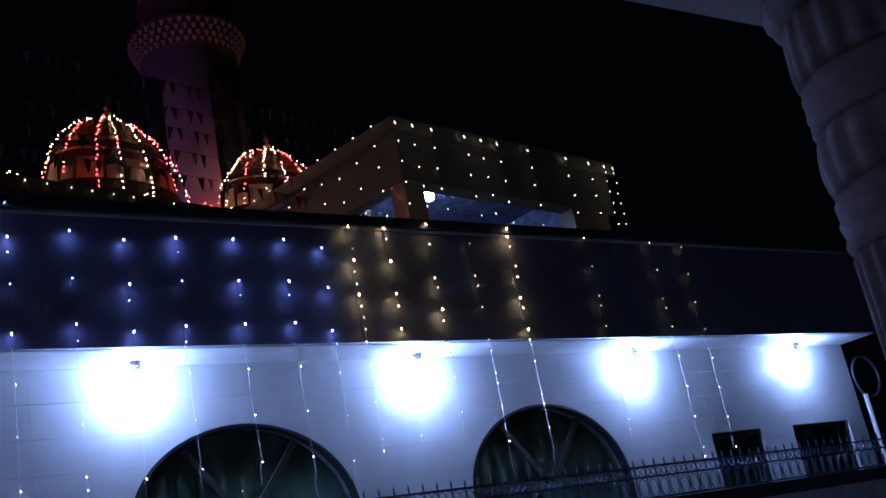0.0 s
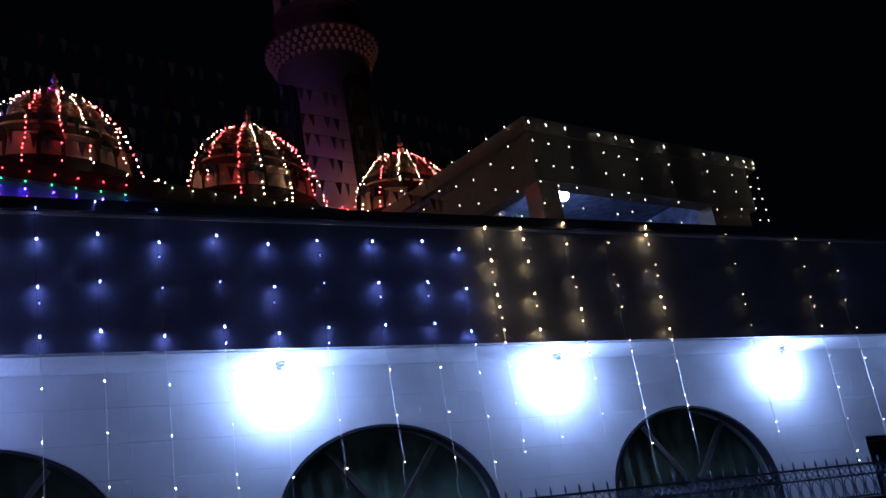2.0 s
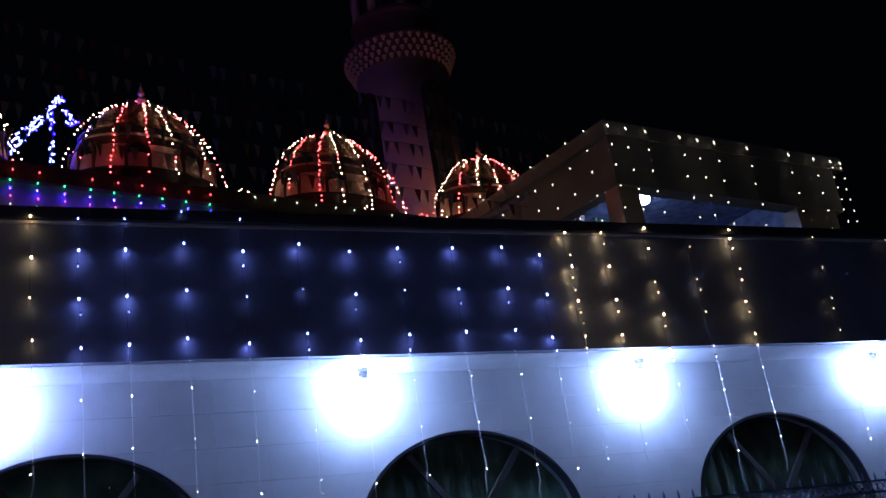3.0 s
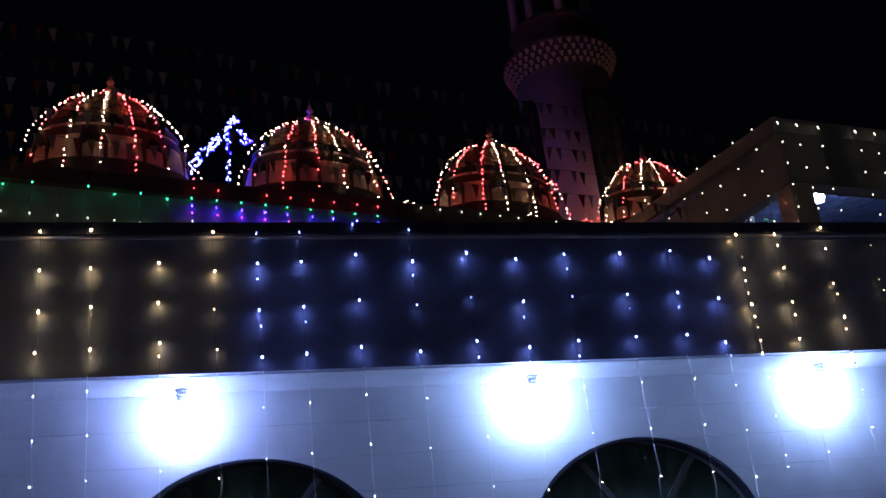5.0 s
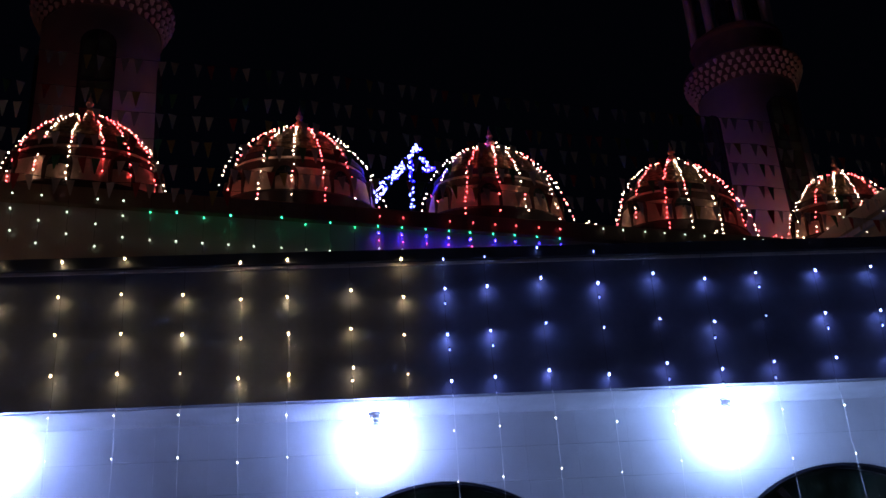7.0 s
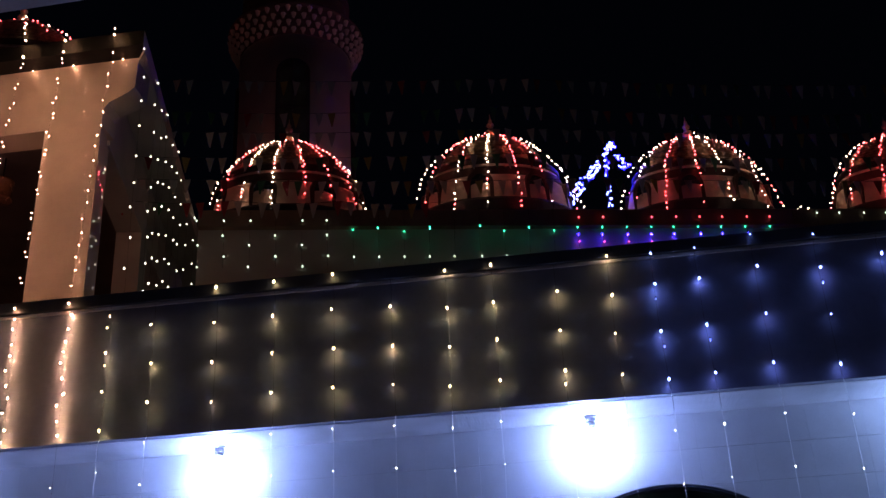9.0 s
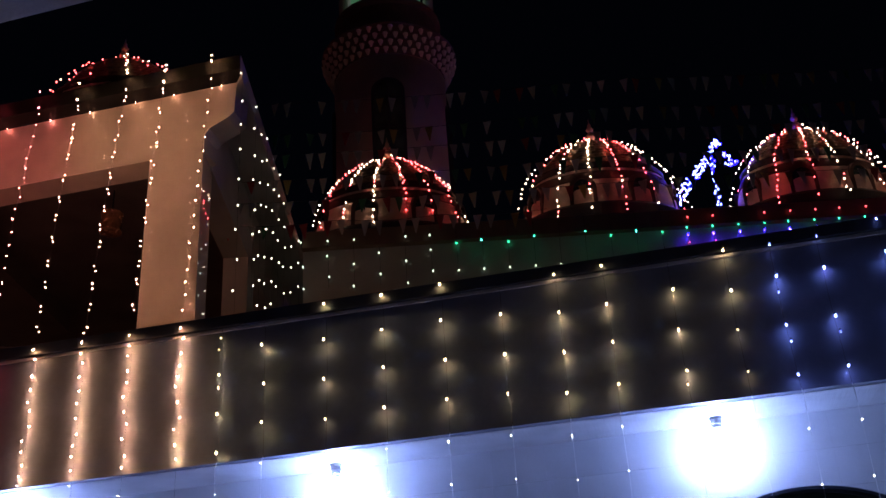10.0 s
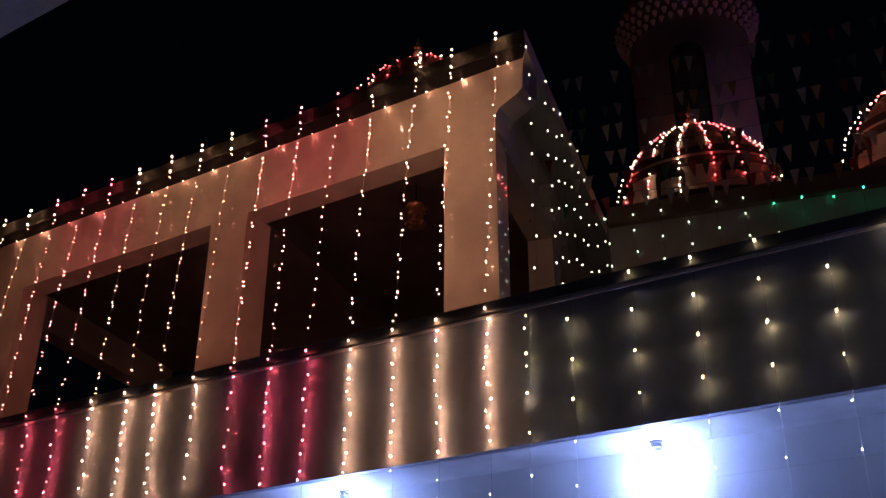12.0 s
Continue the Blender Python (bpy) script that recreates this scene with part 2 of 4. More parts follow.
def bulb_mesh(r, material, body=None, cap=True):
    """A rice bulb; with body, it hangs from a dark socket, and its bright end points down."""
    bm = bmesh.new()
    bmesh.ops.create_icosphere(bm, subdivisions=2 if body else 1, radius=r, matrix=Matrix.Diagonal((1, 1, 1.4, 1)))
    n = len(bm.faces)
    if body and cap:
        bmesh.ops.create_cone(bm, cap_ends=True, segments=8, radius1=r * 1.1, radius2=r * 0.6, depth=r * 2.0, matrix=Matrix.Translation((0, 0, r * 2.0)))
        rod(bm, (0, 0, r * 2.9), (0, 0.05, r * 3.6), 0.0016, 4)
    bm.faces.ensure_lookup_table()
    tip = Vector((0, 0, -1)) if cap else Vector((0, 1, 0))
    for i, f in enumerate(bm.faces):
        f.normal_update()
        if body:
            f.material_index = 1 if i >= n else 0 if f.normal.dot(tip) > (0.88 if cap else 0.5) else 2
    me = mesh_of("bulb", bm, material, True)
    if body:
        me.materials.append(M_DARKWIRE)
        me.materials.append(body)
    return me


def body_of(material, share_of):
    """The weaker glow of the same colour for the body of a bulb."""
    b = material.node_tree.nodes["Principled BSDF"].inputs
    return glow(material.name + "_body", tuple(b["Emission Color"].default_value)[:3], b["Emission Strength"].default_value * share_of)


CAPPED = ("blue", "blue_weak", "yellow", "yellow_weak", "dim", "warm", "red", "green", "pblue")
TIPPED = ("net", "pink", "net_far", "pink_far")
B = {k: bulb_mesh(r, m, body_of(m, 0.013 if k in CAPPED else 0.14) if k in CAPPED + TIPPED else None, k in CAPPED) for k, r, m in (
    ("blue", 0.012, G_BLUE), ("blue_weak", 0.0105, G_BLUE_WEAK), ("yellow", 0.012, G_YELLOW), ("yellow_weak", 0.0105, G_YELLOW_WEAK), ("dim", 0.01, G_DIM),
    ("warm", 0.0092, G_WARM), ("red", 0.0096, G_RED), ("white", 0.0056, G_WHITE), ("net", 0.0064, G_NET), ("pink", 0.0064, G_PINK), ("net_far", 0.0062, G_NET_FAR), ("pink_far", 0.0062, G_PINK_FAR),
    ("dwhite", 0.0132, G_DWHITE), ("dred", 0.0132, G_DRED), ("green", 0.016, G_GREEN), ("pblue", 0.016, G_PBLUE), ("cool", 0.018, G_COOL),
    ("pwhite", 0.0155, G_PWHITE), ("pred", 0.0145, G_PRED), ("pgreen", 0.0145, G_PGREEN), ("side", 0.0135, G_SIDE), ("deep", 0.018, G_DEEP))}


def twisted(points, phase, pitch=0.09, r=0.003):
    """Points along a path, wound round it."""
    pts = [Vector(p) for p in points]
    out = []
    for a, b in zip(pts, pts[1:]):
        n = max(int((b - a).length / (pitch / 5)), 1)
        for i in range(n):
            p = a.lerp(b, i / n)
            w = phase - p.z / pitch * 2 * math.pi
            out.append(p + Vector((r * math.cos(w), r * math.sin(w), 0)))
    return out


def light_string(points, bulbs, label, group, wire=0.003, material=None, tail=None):
    """A cable through points, with bulbs (kind, place); tail: the points of a clear lower stretch."""
    bm = bmesh.new()
    tube(bm, points, wire, 4)
    cable = part("string_light", bm, material or M_WIRE)
    tagged(cable, label, "string light", group)
    if tail:
        bm = bmesh.new()
        for side in (0, math.pi):
            tube(bm, twisted(tail, side), wire * 0.8, 3)
        part("clear_wire", bm, M_WIRE, cable, "clear plastic wire")
    for kind, p in bulbs:
        share("bulb", B[kind], Matrix.Translation(p), cable)
    return cable


rnd = random.Random(7)

# ---- ground and porch at the camera ----
bm = bmesh.new()
box(bm, -600, 600, -600, 600, -0.3, 0)
tagged(part("ground", bm, M_ASPHALT), "pale worn concrete paving of the yard", "ground", kind="structure")

bm = bmesh.new()
slab(bm, [(-9, -4), (11, -4), (11, 2.42), (-9, 3.31)], 4.0, 4.35)
tagged(part("porch_roof", bm, M_CONCRETE), "white painted porch roof slab overhead", "roof", kind="structure")
# added wall, never in view; its white bounces lamp light towards the fascia
bm = bmesh.new()
box(bm, -9, 11, -4.25, -4, 0, 4.35)
tagged(part("wall_south", bm, M_CONCRETE), "plain white porch wall added unseen behind the camera", "wall", kind="structure")


def carved_column(x, y):
    col = empty("column", pose(x, y, 0))
    tagged(col, "carved stone porch column with flutes and rope bands", "column")
    flute = lambda a, z: 1 + 0.045 * (2 * abs(math.cos(10 * a)) ** 0.7 - 1)
    petal = lambda a, z: 1 + 0.04 * abs(math.cos(9 * a))
    rope = lambda a, z: 1 + 0.012 * math.sin(26 * a + z * 60)
    bm = bmesh.new()
    box(bm, -0.5, 0.5, -0.5, 0.5, 0, 0.35, 0.03)
    part("plinth", bm, M_COLUMN, col)
    sections = [("shaft_section", [(0.4, 0.35), (0.4, 2.71)], flute),
                ("rope_band", [(0.4, 2.71), (0.408, 2.735), (0.422, 2.76), (0.424, 2.785), (0.412, 2.815), (0.418, 2.835), (0.425, 2.86), (0.424, 2.885), (0.414, 2.91), (0.42, 2.93), (0.421, 2.97), (0.398, 3.005)], rope),
                ("petal_band", [(0.395, 3.005), (0.408, 3.05), (0.416, 3.1), (0.418, 3.15), (0.412, 3.22), (0.396, 3.29)], petal),
                ("rope_band", [(0.396, 3.29), (0.412, 3.32), (0.416, 3.345), (0.408, 3.375), (0.416, 3.4), (0.417, 3.43), (0.408, 3.455), (0.416, 3.48), (0.414, 3.51), (0.4, 3.54)], rope),
                ("shaft_section", [(0.4, 3.54), (0.41, 3.62), (0.405, 3.74), (0.398, 3.85)], flute),
                ("capital", [(0.4, 3.85), (0.426, 3.88), (0.45, 3.915), (0.456, 3.95), (0.452, 3.98), (0.452, 4.0)], petal)]
    for name, prof, wob in sections:
        bm = bmesh.new()
        lathe(bm, prof, 104, wobble=wob)
        part(name, bm, M_COLUMN, col, smooth=True)


carved_column(4.44, 2.26)

# ---- boundary wall with iron railing ----
bm = bmesh.new()
box(bm, -20, 19.4, 10.4, 10.62, 0, 2.28)
tagged(part("wall_boundary", bm, M_BWALL), "pale rendered boundary wall below the railing", "wall", kind="structure")
bm = bmesh.new()
box(bm, -20, 19.4, 10.34, 10.68, 2.28, 2.47, 0.02)
tagged(part("trim", bm, M_DARK), "dark coping along the boundary wall", "trim", kind="structure")


def railing_panel(x0):
    """One 2.4 m panel: two rails, uprights with spear points, a lattice row and ovals."""
    p = empty("railing", pose(x0, 10.5, 2.47))
    tagged(p, "black wrought iron railing with spear points on boundary wall", "railing", "railing panels")
    for z in (0.02, 0.3, 0.44):
        bm = bmesh.new()
        box(bm, 0, 2.396, -0.012, 0.012, z, z + 0.025, 0.004)
        part("rail", bm, M_IRON, p)
    bm = bmesh.new()
    rod(bm, (0, 0, 0), (0, 0, 0.47), 0.009)
    bar = mesh_of("upright", bm, M_IRON)
    bm = bmesh.new()
    lathe(bm, [(0.007, 0.46), (0.013, 0.49), (0.015, 0.51), (0.003, 0.565)], 6)
    spear = mesh_of("spear_point", bm, M_IRON)
    bm = bmesh.new()
    tube(bm, [(-0.05, 0, 0.385), (0, 0, 0.445), (0.05, 0, 0.385), (0, 0, 0.322), (-0.05, 0, 0.385)], 0.0065, 5)
    cross = mesh_of("lattice", bm, M_IRON)
    bm = bmesh.new()
    ring = [(0.075 * math.cos(a), 0, 0.165 + 0.125 * math.sin(a)) for a in [2 * math.pi * i / 16 for i in range(17)]]
    tube(bm, ring, 0.007, 5)
    oval = mesh_of("oval", bm, M_IRON)
    for i in range(12):
        x = 0.1 + 0.2 * i
        share("upright", bar, pose(x - 0.1, 0, 0), p)
        share("spear_point", spear, pose(x - 0.1, 0, 0), p)
        share("lattice", cross, pose(x - 0.05, 0, 0), p)
        share("lattice", cross, pose(x + 0.05, 0, 0), p)
        share("oval", oval, pose(x, 0, 0), p)
    return p


first_panel = railing_panel(4.8)
for k in range(1, 6):
    copy_thing(first_panel, pose(4.8 + 2.4 * k, 10.5, 2.47))

# ring shaped iron ornament on a post past the building's end
orn = empty("ring_ornament", pose(18.55, 12.0, 0))
tagged(orn, "round iron ring ornament on a pale post beside building", "ornament")
bm = bmesh.new()
ring = [(0.4 * math.cos(a), 0, 4.32 + 0.4 * math.sin(a)) for a in [2 * math.pi * i / 32 for i in range(33)]]
tube(bm, ring, 0.022, 8)
part("ring", bm, M_IRON, orn)
bm = bmesh.new()
rod(bm, (-0.2, 0, 0), (-0.2, 0, 3.98), 0.045, 12)
part("post", bm, M_SOCKET, orn)

# ---- lower building with the lit wall and deep fascia ----
X0, X1 = -19.0, 18.05
ARCHES = (0.87, 5.53, 10.31)
ARCH_W, ARCH_H, SPRING = 1.5, 1.2, 3.0
WINDOWS = ((13.8, 15.08), (15.92, 17.56))


def arch_outline(c, w, h, n=28):
    return [(c - w * math.cos(math.pi * i / n), SPRING + h * math.sin(math.pi * i / n)) for i in range(n + 1)]


outline = [(X0, 0)]
for c in ARCHES:
    outline += [(c - ARCH_W, 0)] + arch_outline(c, ARCH_W, ARCH_H) + [(c + ARCH_W, 0)]
for a, b in WINDOWS:
    outline += [(a, 0), (a, 3.53), (b, 3.53), (b, 0)]
outline += [(X1, 0), (X1, 4.96), (X0, 4.96)]
bm = bmesh.new()
prism(bm, outline, 12.0, 12.3)
wall_n = tagged(part("wall_north", bm, M_GROUT), "white tiled wall with arched openings under the eave", "wall", kind="structure")
for a, b in WINDOWS:
    bm = bmesh.new()
    box(bm, a, b, 12.02, 12.28, 0, 1.6)
    tagged(part("wall_sill", bm, M_BWALL), "rendered wall below the window", "wall", kind="structure")
bm = bmesh.new()
box(bm, X1 - 0.25, X1, 12.3, 17.8, 0, 6.5)
tagged(part("wall_east", bm, M_MOSQUE), "plain plastered end wall", "wall", kind="structure")
bm = bmesh.new()
box(bm, X0, X1 - 0.25, 13.6, 13.8, 0, 4.96)
tagged(part("wall_inner", bm, M_CURTAIN), "dark inner wall behind the windows", "wall", kind="structure")
bm = bmesh.new()
box(bm, X0, X1, 11.305, 12.3, 4.964, 5.1)
tagged(part("ceiling", bm, M_SOFFIT), "white painted soffit under the overhang", "ceiling", kind="structure")
bm = bmesh.new()
box(bm, X0, X1, 11.31, 18.0, 6.5, 6.66)
tagged(part("roof", bm, M_ROOF), "flat grey screed roof of the lower building", "roof", kind="structure")
bm = bmesh.new()
box(bm, X0, X1, 11.3, 12.3, 5.1, 6.5)
tagged(part("wall_upper", bm, M_GROUT), "upper wall behind the fascia panels", "wall", kind="structure")

# fascia of glossy panels
fascia = empty("fascia")
tagged(fascia, "dark glossy fascia band with hanging string lights", "fascia", kind="structure")
bm = bmesh.new()
box(bm, X0, X1, 11.2, 11.3, 4.968, 6.53)
part("backing", bm, M_FASCIA, fascia)
bm = bmesh.new()
box(bm, X0, X1, 11.18, 11.3, 6.518, 6.556, 0.008)
part("lip", bm, M_LEDGE, fascia, "pale metal lip along the top edge")
bm = bmesh.new()
box(bm, X0, X1, 11.14, 11.5, 6.56, 6.705, 0.015)
tagged(part("coping", bm, M_DARK), "dark coping along the roof edge", "coping", kind="structure")

# arched windows
def arched_window(c):
    w = empty("window", pose(c, 12.0, 0))
    tagged(w, "arched window with dark green glass and radial bars", "window", "arched windows")
    bm = bmesh.new()
    o = [(-ARCH_W + 0.004, 0.02)] + [(x, z) for x, z in arch_outline(0, ARCH_W - 0.004, ARCH_H - 0.004)] + [(ARCH_W - 0.004, 0.02)]
    i = [(-ARCH_W + 0.035, 0.02)] + [(x, z) for x, z in arch_outline(0, ARCH_W - 0.035, ARCH_H - 0.035)] + [(ARCH_W - 0.035, 0.02)]
    ya, yb = -0.012, 0.14
    vs = [[bm.verts.new((x, y, z)) for x, z in ol] for ol in (o, i) for y in (ya, yb)]
    for k in range(len(o) - 1):
        for p, q in ((0, 1), (2, 3), (0, 2), (1, 3)):
            bm.faces.new((vs[p][k], vs[p][k + 1], vs[q][k + 1], vs[q][k]))
    bmesh.ops.recalc_face_normals(bm, faces=bm.faces[:])
    part("frame", bm, M_FRAME, w, "dark arched frame")
    for a in (-38, 38):
        bm = bmesh.new()
        r = math.radians(a)
        L = 1.0 / math.sqrt((math.sin(r) / (ARCH_W - 0.06)) ** 2 + (math.cos(r) / (ARCH_H - 0.06)) ** 2)
        box(bm, -0.04, 0.04, 0.03, 0.08, 0.0, L - 0.02, 0.006)
        bmesh.ops.transform(bm, matrix=pose(0, 0.06, SPRING, 0, a, 0), verts=bm.verts[:])
        part("mullion", bm, M_MULLION, w)
    bm = bmesh.new()
    box(bm, -ARCH_W + 0.075, ARCH_W - 0.075, 0.08, 0.15, SPRING - 0.05, SPRING + 0.04, 0.008)
    part("transom", bm, M_MULLION, w)
    bm = bmesh.new()
    prism(bm, [(-ARCH_W + 0.075, 0.05)] + arch_outline(0, ARCH_W - 0.075, ARCH_H - 0.075) + [(ARCH_W - 0.075, 0.05)], 0.16, 0.168)
    pane = part("pane", bm, M_GLASS, w, "dark green glass")
    pane.visible_shadow = False
    bm = bmesh.new()
    n = 60
    top = [bm.verts.new((-1.6 + 3.2 * k / n, 0.34 + 0.008 * math.sin(k * 1.3), 4.3)) for k in range(n + 1)]
    bot = [bm.verts.new((-1.6 + 3.2 * k / n, 0.34 + 0.012 * math.sin(k * 1.3 + 0.3), 0.1)) for k in range(n + 1)]
    for k in range(n):
        bm.faces.new((top[k], top[k + 1], bot[k + 1], bot[k]))
    bl = part("curtain", bm, M_CURTAIN, w, "dark green curtain", True)
    sol = bl.modifiers.new("thick", "SOLIDIFY")
    sol.thickness = 0.01
    return w


win = arched_window(ARCHES[0])
for c in ARCHES[1:]:
    copy_thing(win, pose(c, 12.0, 0))


def square_window(a, b):
    w = empty("window")
    tagged(w, "dark square window with dark frame behind railing", "window", "square windows")
    for n_, v in (("jamb", (a + 0.004, a + 0.07, 1.604, 3.52)), ("jamb", (b - 0.07, b - 0.004, 1.604, 3.52)), ("head", (a + 0.07, b - 0.07, 3.47, 3.522)), ("sill", (a + 0.07, b - 0.07, 1.604, 1.68))):
        bm = bmesh.new()
        box(bm, v[0], v[1], 12.05, 12.2, v[2], v[3], 0.008)
        part(n_, bm, M_FRAME, w, "dark painted frame")
    bm = bmesh.new()
    box(bm, (a + b) / 2 - 0.03, (a + b) / 2 + 0.03, 12.08, 12.14, 1.68, 3.47, 0.005)
    part("mullion", bm, M_FRAME, w)
    for s, e in ((a + 0.07, (a + b) / 2 - 0.03), ((a + b) / 2 + 0.03, b - 0.07)):
        bm = bmesh.new()
        box(bm, s, e, 12.1, 12.108, 1.68, 3.47)
        part("pane", bm, M_GLASS, w).visible_shadow = False


for a, b in WINDOWS:
    square_window(a, b)


# hanging LED bulbs under the eave
def eave_lamp(x, bulb_glow):
    l = empty("pendant_bulb", pose(x, 11.78, 4.964))
    tagged(l, "bright cool white LED bulb hanging under the eave", "lamp", "lamps under the eave")
    bm = bmesh.new()
    lathe(bm, [(0.07, 0), (0.07, -0.02), (0.055, -0.03), (0.055, -0.055), (0.062, -0.06), (0.062, -0.07), (0.048, -0.08), (0.048, -0.1), (0.054, -0.105), (0.054, -0.115),
               (0.04, -0.125), (0.04, -0.145), (0.045, -0.15), (0.03, -0.165), (0.026, -0.2)], 16)
    part("socket", bm, M_SOCKET, l, "ribbed grey lamp holder")
    bm = bmesh.new()
    lathe(bm, [(0.022, -0.201), (0.05, -0.23), (0.066, -0.27), (0.068, -0.31), (0.055, -0.35), (0.02, -0.37)], 16)
    part("bulb", bm, bulb_glow, l, "glowing white bulb", True)
    return l


lamp = eave_lamp(0.117, G_LAMP)
for x in (-8.075, -4.077):
    copy_thing(lamp, pose(x, 11.78, 4.964))
lamp = eave_lamp(4.211, G_LAMP_TEAL)
for x in (8.148, 12.317, 16.405):
    copy_thing(lamp, pose(x, 11.78, 4.964))

# ---- string lights on the fascia ----
YS = 11.132


def fascia_string(x, kind, z0, step, tail, label, group, top=0.0, pair=0.0, often=0.0, strong=0.85):
    """A string down the fascia: lit bulbs from z0 at each step, one on the coping at top, a weaker one pair below some of them."""
    sag = rnd.uniform(-0.015, 0.015)
    pts = [(x, 11.3, 6.712), (x, 11.13, 6.712), (x, 11.13, 6.56), (x + sag * 0.3, 11.19, 6.47), (x + sag, 11.19, 5.8), (x - sag, 11.19, 4.98)]
    low = [(x - sag, 11.19, 4.98), (x - sag, YS + 0.01, 4.9), (x - sag * 0.5, YS + 0.01, (4.95 + tail) / 2)]
    low += [(x + rnd.uniform(-0.025, 0.025), YS + 0.02, tail + 0.32 - 0.08 * i) for i in range(5)]    # the end is crinkled
    weak = "dim" if kind == "dim" else kind + "_weak"
    bulbs = [(kind if kind == "yellow" else weak, (x, YS - 0.02, top))] if top else []
    z = z0
    while z > tail + 0.02:
        if z < 4.9:
            bulbs.append(("white", (x + rnd.uniform(-0.012, 0.012), YS - 0.012, z)))
            if rnd.random() < 0.12:
                bulbs.append(("white", (x + rnd.uniform(-0.012, 0.012), YS - 0.012, z - 0.14)))
        else:
            out = rnd.uniform(-0.025, 0.03)    # some lean on the panel and some hang free
            bulbs.append((kind if rnd.random() < strong else weak, (x + rnd.uniform(-0.012, 0.012), YS - 0.012 - out, z)))
            if rnd.random() < often:
                bulbs.append((weak, (x + rnd.uniform(-0.015, 0.015), YS - 0.012, z - pair)))
        z -= step
    return light_string(pts, bulbs, label, group, 0.0018, M_PANELWIRE, low)


BLUE_TOP = {0.95: 6.56, 1.43: 6.57, 2.05: 6.67, 2.71: 6.6}
for x, z0 in zip((0.95, 1.43, 2.05, 2.71, 3.37, 3.99, 4.60, 5.32, 5.99, 6.52), (6.19, 6.22, 6.28, 6.21, 6.30, 6.22, 6.27, 6.29, 6.30, 6.21)):
    fascia_string(x, "blue", z0, 0.547, 2.9 + rnd.uniform(0, 0.4), "blue LED string hanging down the dark fascia", "blue fascia strings", BLUE_TOP.get(x, 0.0), 0.18, 0.4)
for x, z0, tail in ((6.96, 6.52, 3.5), (7.53, 6.53, 3.4), (8.22, 6.32, 3.6), (8.91, 6.36, 3.12), (9.64, 6.5, 3.2)):
    fascia_string(x, "yellow" if x != 8.91 else "dim", z0, 0.47, tail, "yellow LED string hanging down the dark fascia", "yellow fascia strings", 6.62 if x in (8.22, 9.64) else 0.0, 0.155, 0.75, 0.55)
    if x == 6.96:
        fascia_string(x + 0.012, "dim", z0 - 0.31, 0.47, 4.85, "dim yellow LED string hanging down the fascia", "yellow fascia strings")
for x, z0, tail in ((11.15, 6.55, 3.3), (12.55, 6.52, 3.15), (13.28, 6.47, 3.1)):
    fascia_string(x, "dim", z0, 0.475, tail, "dim yellow LED string hanging down the fascia", "yellow fascia strings", 0.0, 0.155, 0.4)
for x, z0, top in ((-5.23, 6.42, 0), (-4.71, 6.25, 0), (-3.98, 6.2, 6.65), (-3.3, 6.23, 6.65), (-2.62, 6.23, 6.67), (-1.96, 6.21, 0), (-1.34, 6.13, 6.58), (-0.82, 6.16, 6.6), (-0.12, 6.21, 0), (0.47, 6.11, 6.57)):
    fascia_string(x, "yellow", z0, 0.455, 3.3 + rnd.uniform(0, 0.4), "yellow LED string hanging down the dark fascia", "yellow fascia strings", top, 0.15, 0.15)

# ---- left veranda pavilion on the roof ----
SIDE = Vector((-0.208, 0.978, 0))
VSIDE = Vector((-0.205, 0.979, 0))
LP_X, LP_Y = -5.92, 11.9
LA = radians(1.0)
LU = Vector((math.cos(LA), -math.sin(LA), 0))
LN = Vector((math.sin(LA), math.cos(LA), 0))


def side_pt(base, d, out=0.0):
    """A plan point d metres back along the skewed side wall, out metres outward."""
    nrm = Vector((VSIDE.y, -VSIDE.x, 0))
    p = Vector((base[0], base[1], 0)) + VSIDE * d + nrm * out
    return (p.x, p.y)


def lq(u, n):
    """A plan point on the veranda front: u metres to the east of its corner, n metres back."""
    p = Vector((LP_X, LP_Y, 0)) + LU * u + LN * n
    return (p.x, p.y)


lp = empty("veranda_pavilion")
tagged(lp, "cream stone roof veranda with square openings and flat slab", "pavilion", kind="structure")
DEEP = 9.9
BEAM = 9.58


def lslab(name, pts, z0, z1, material, label=""):
    bm = bmesh.new()
    slab(bm, pts, z0, z1)
    return part(name, bm, material, lp, label)


C0 = (LP_X, LP_Y)
lslab("post", [lq(-0.83, 0), lq(-0.03, 0), side_pt(C0, 0.55, -0.03), lq(-0.83, 0.55)], 6.66, BEAM, M_STONE)
for u0, u1 in ((-5.1, -4.36), (-10.9, -9.5)):
    lslab("post", [lq(u0, 0), lq(u1, 0), lq(u1, 0.55), lq(u0, 0.55)], 6.66, BEAM, M_STONE)
bm = bmesh.new()
prism(bm, [(-10.9, BEAM), (-0.03, BEAM), (-0.03, 9.82), (0.04, 9.92), (0.3, 10.04), (0.4, 10.12), (0.42, 10.6), (-10.9, 10.6)], 0.0, 0.42)
bmesh.ops.transform(bm, matrix=pose(LP_X, LP_Y, 0, 0, 0, -1.0), verts=bm.verts[:])
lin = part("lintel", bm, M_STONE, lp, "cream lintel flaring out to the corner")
# shade of the east faces is put into the colour: a darker plaster
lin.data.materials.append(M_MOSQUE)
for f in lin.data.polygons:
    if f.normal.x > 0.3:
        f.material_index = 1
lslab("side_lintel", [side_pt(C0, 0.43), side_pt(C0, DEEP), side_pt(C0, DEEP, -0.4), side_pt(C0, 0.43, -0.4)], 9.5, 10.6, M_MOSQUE)
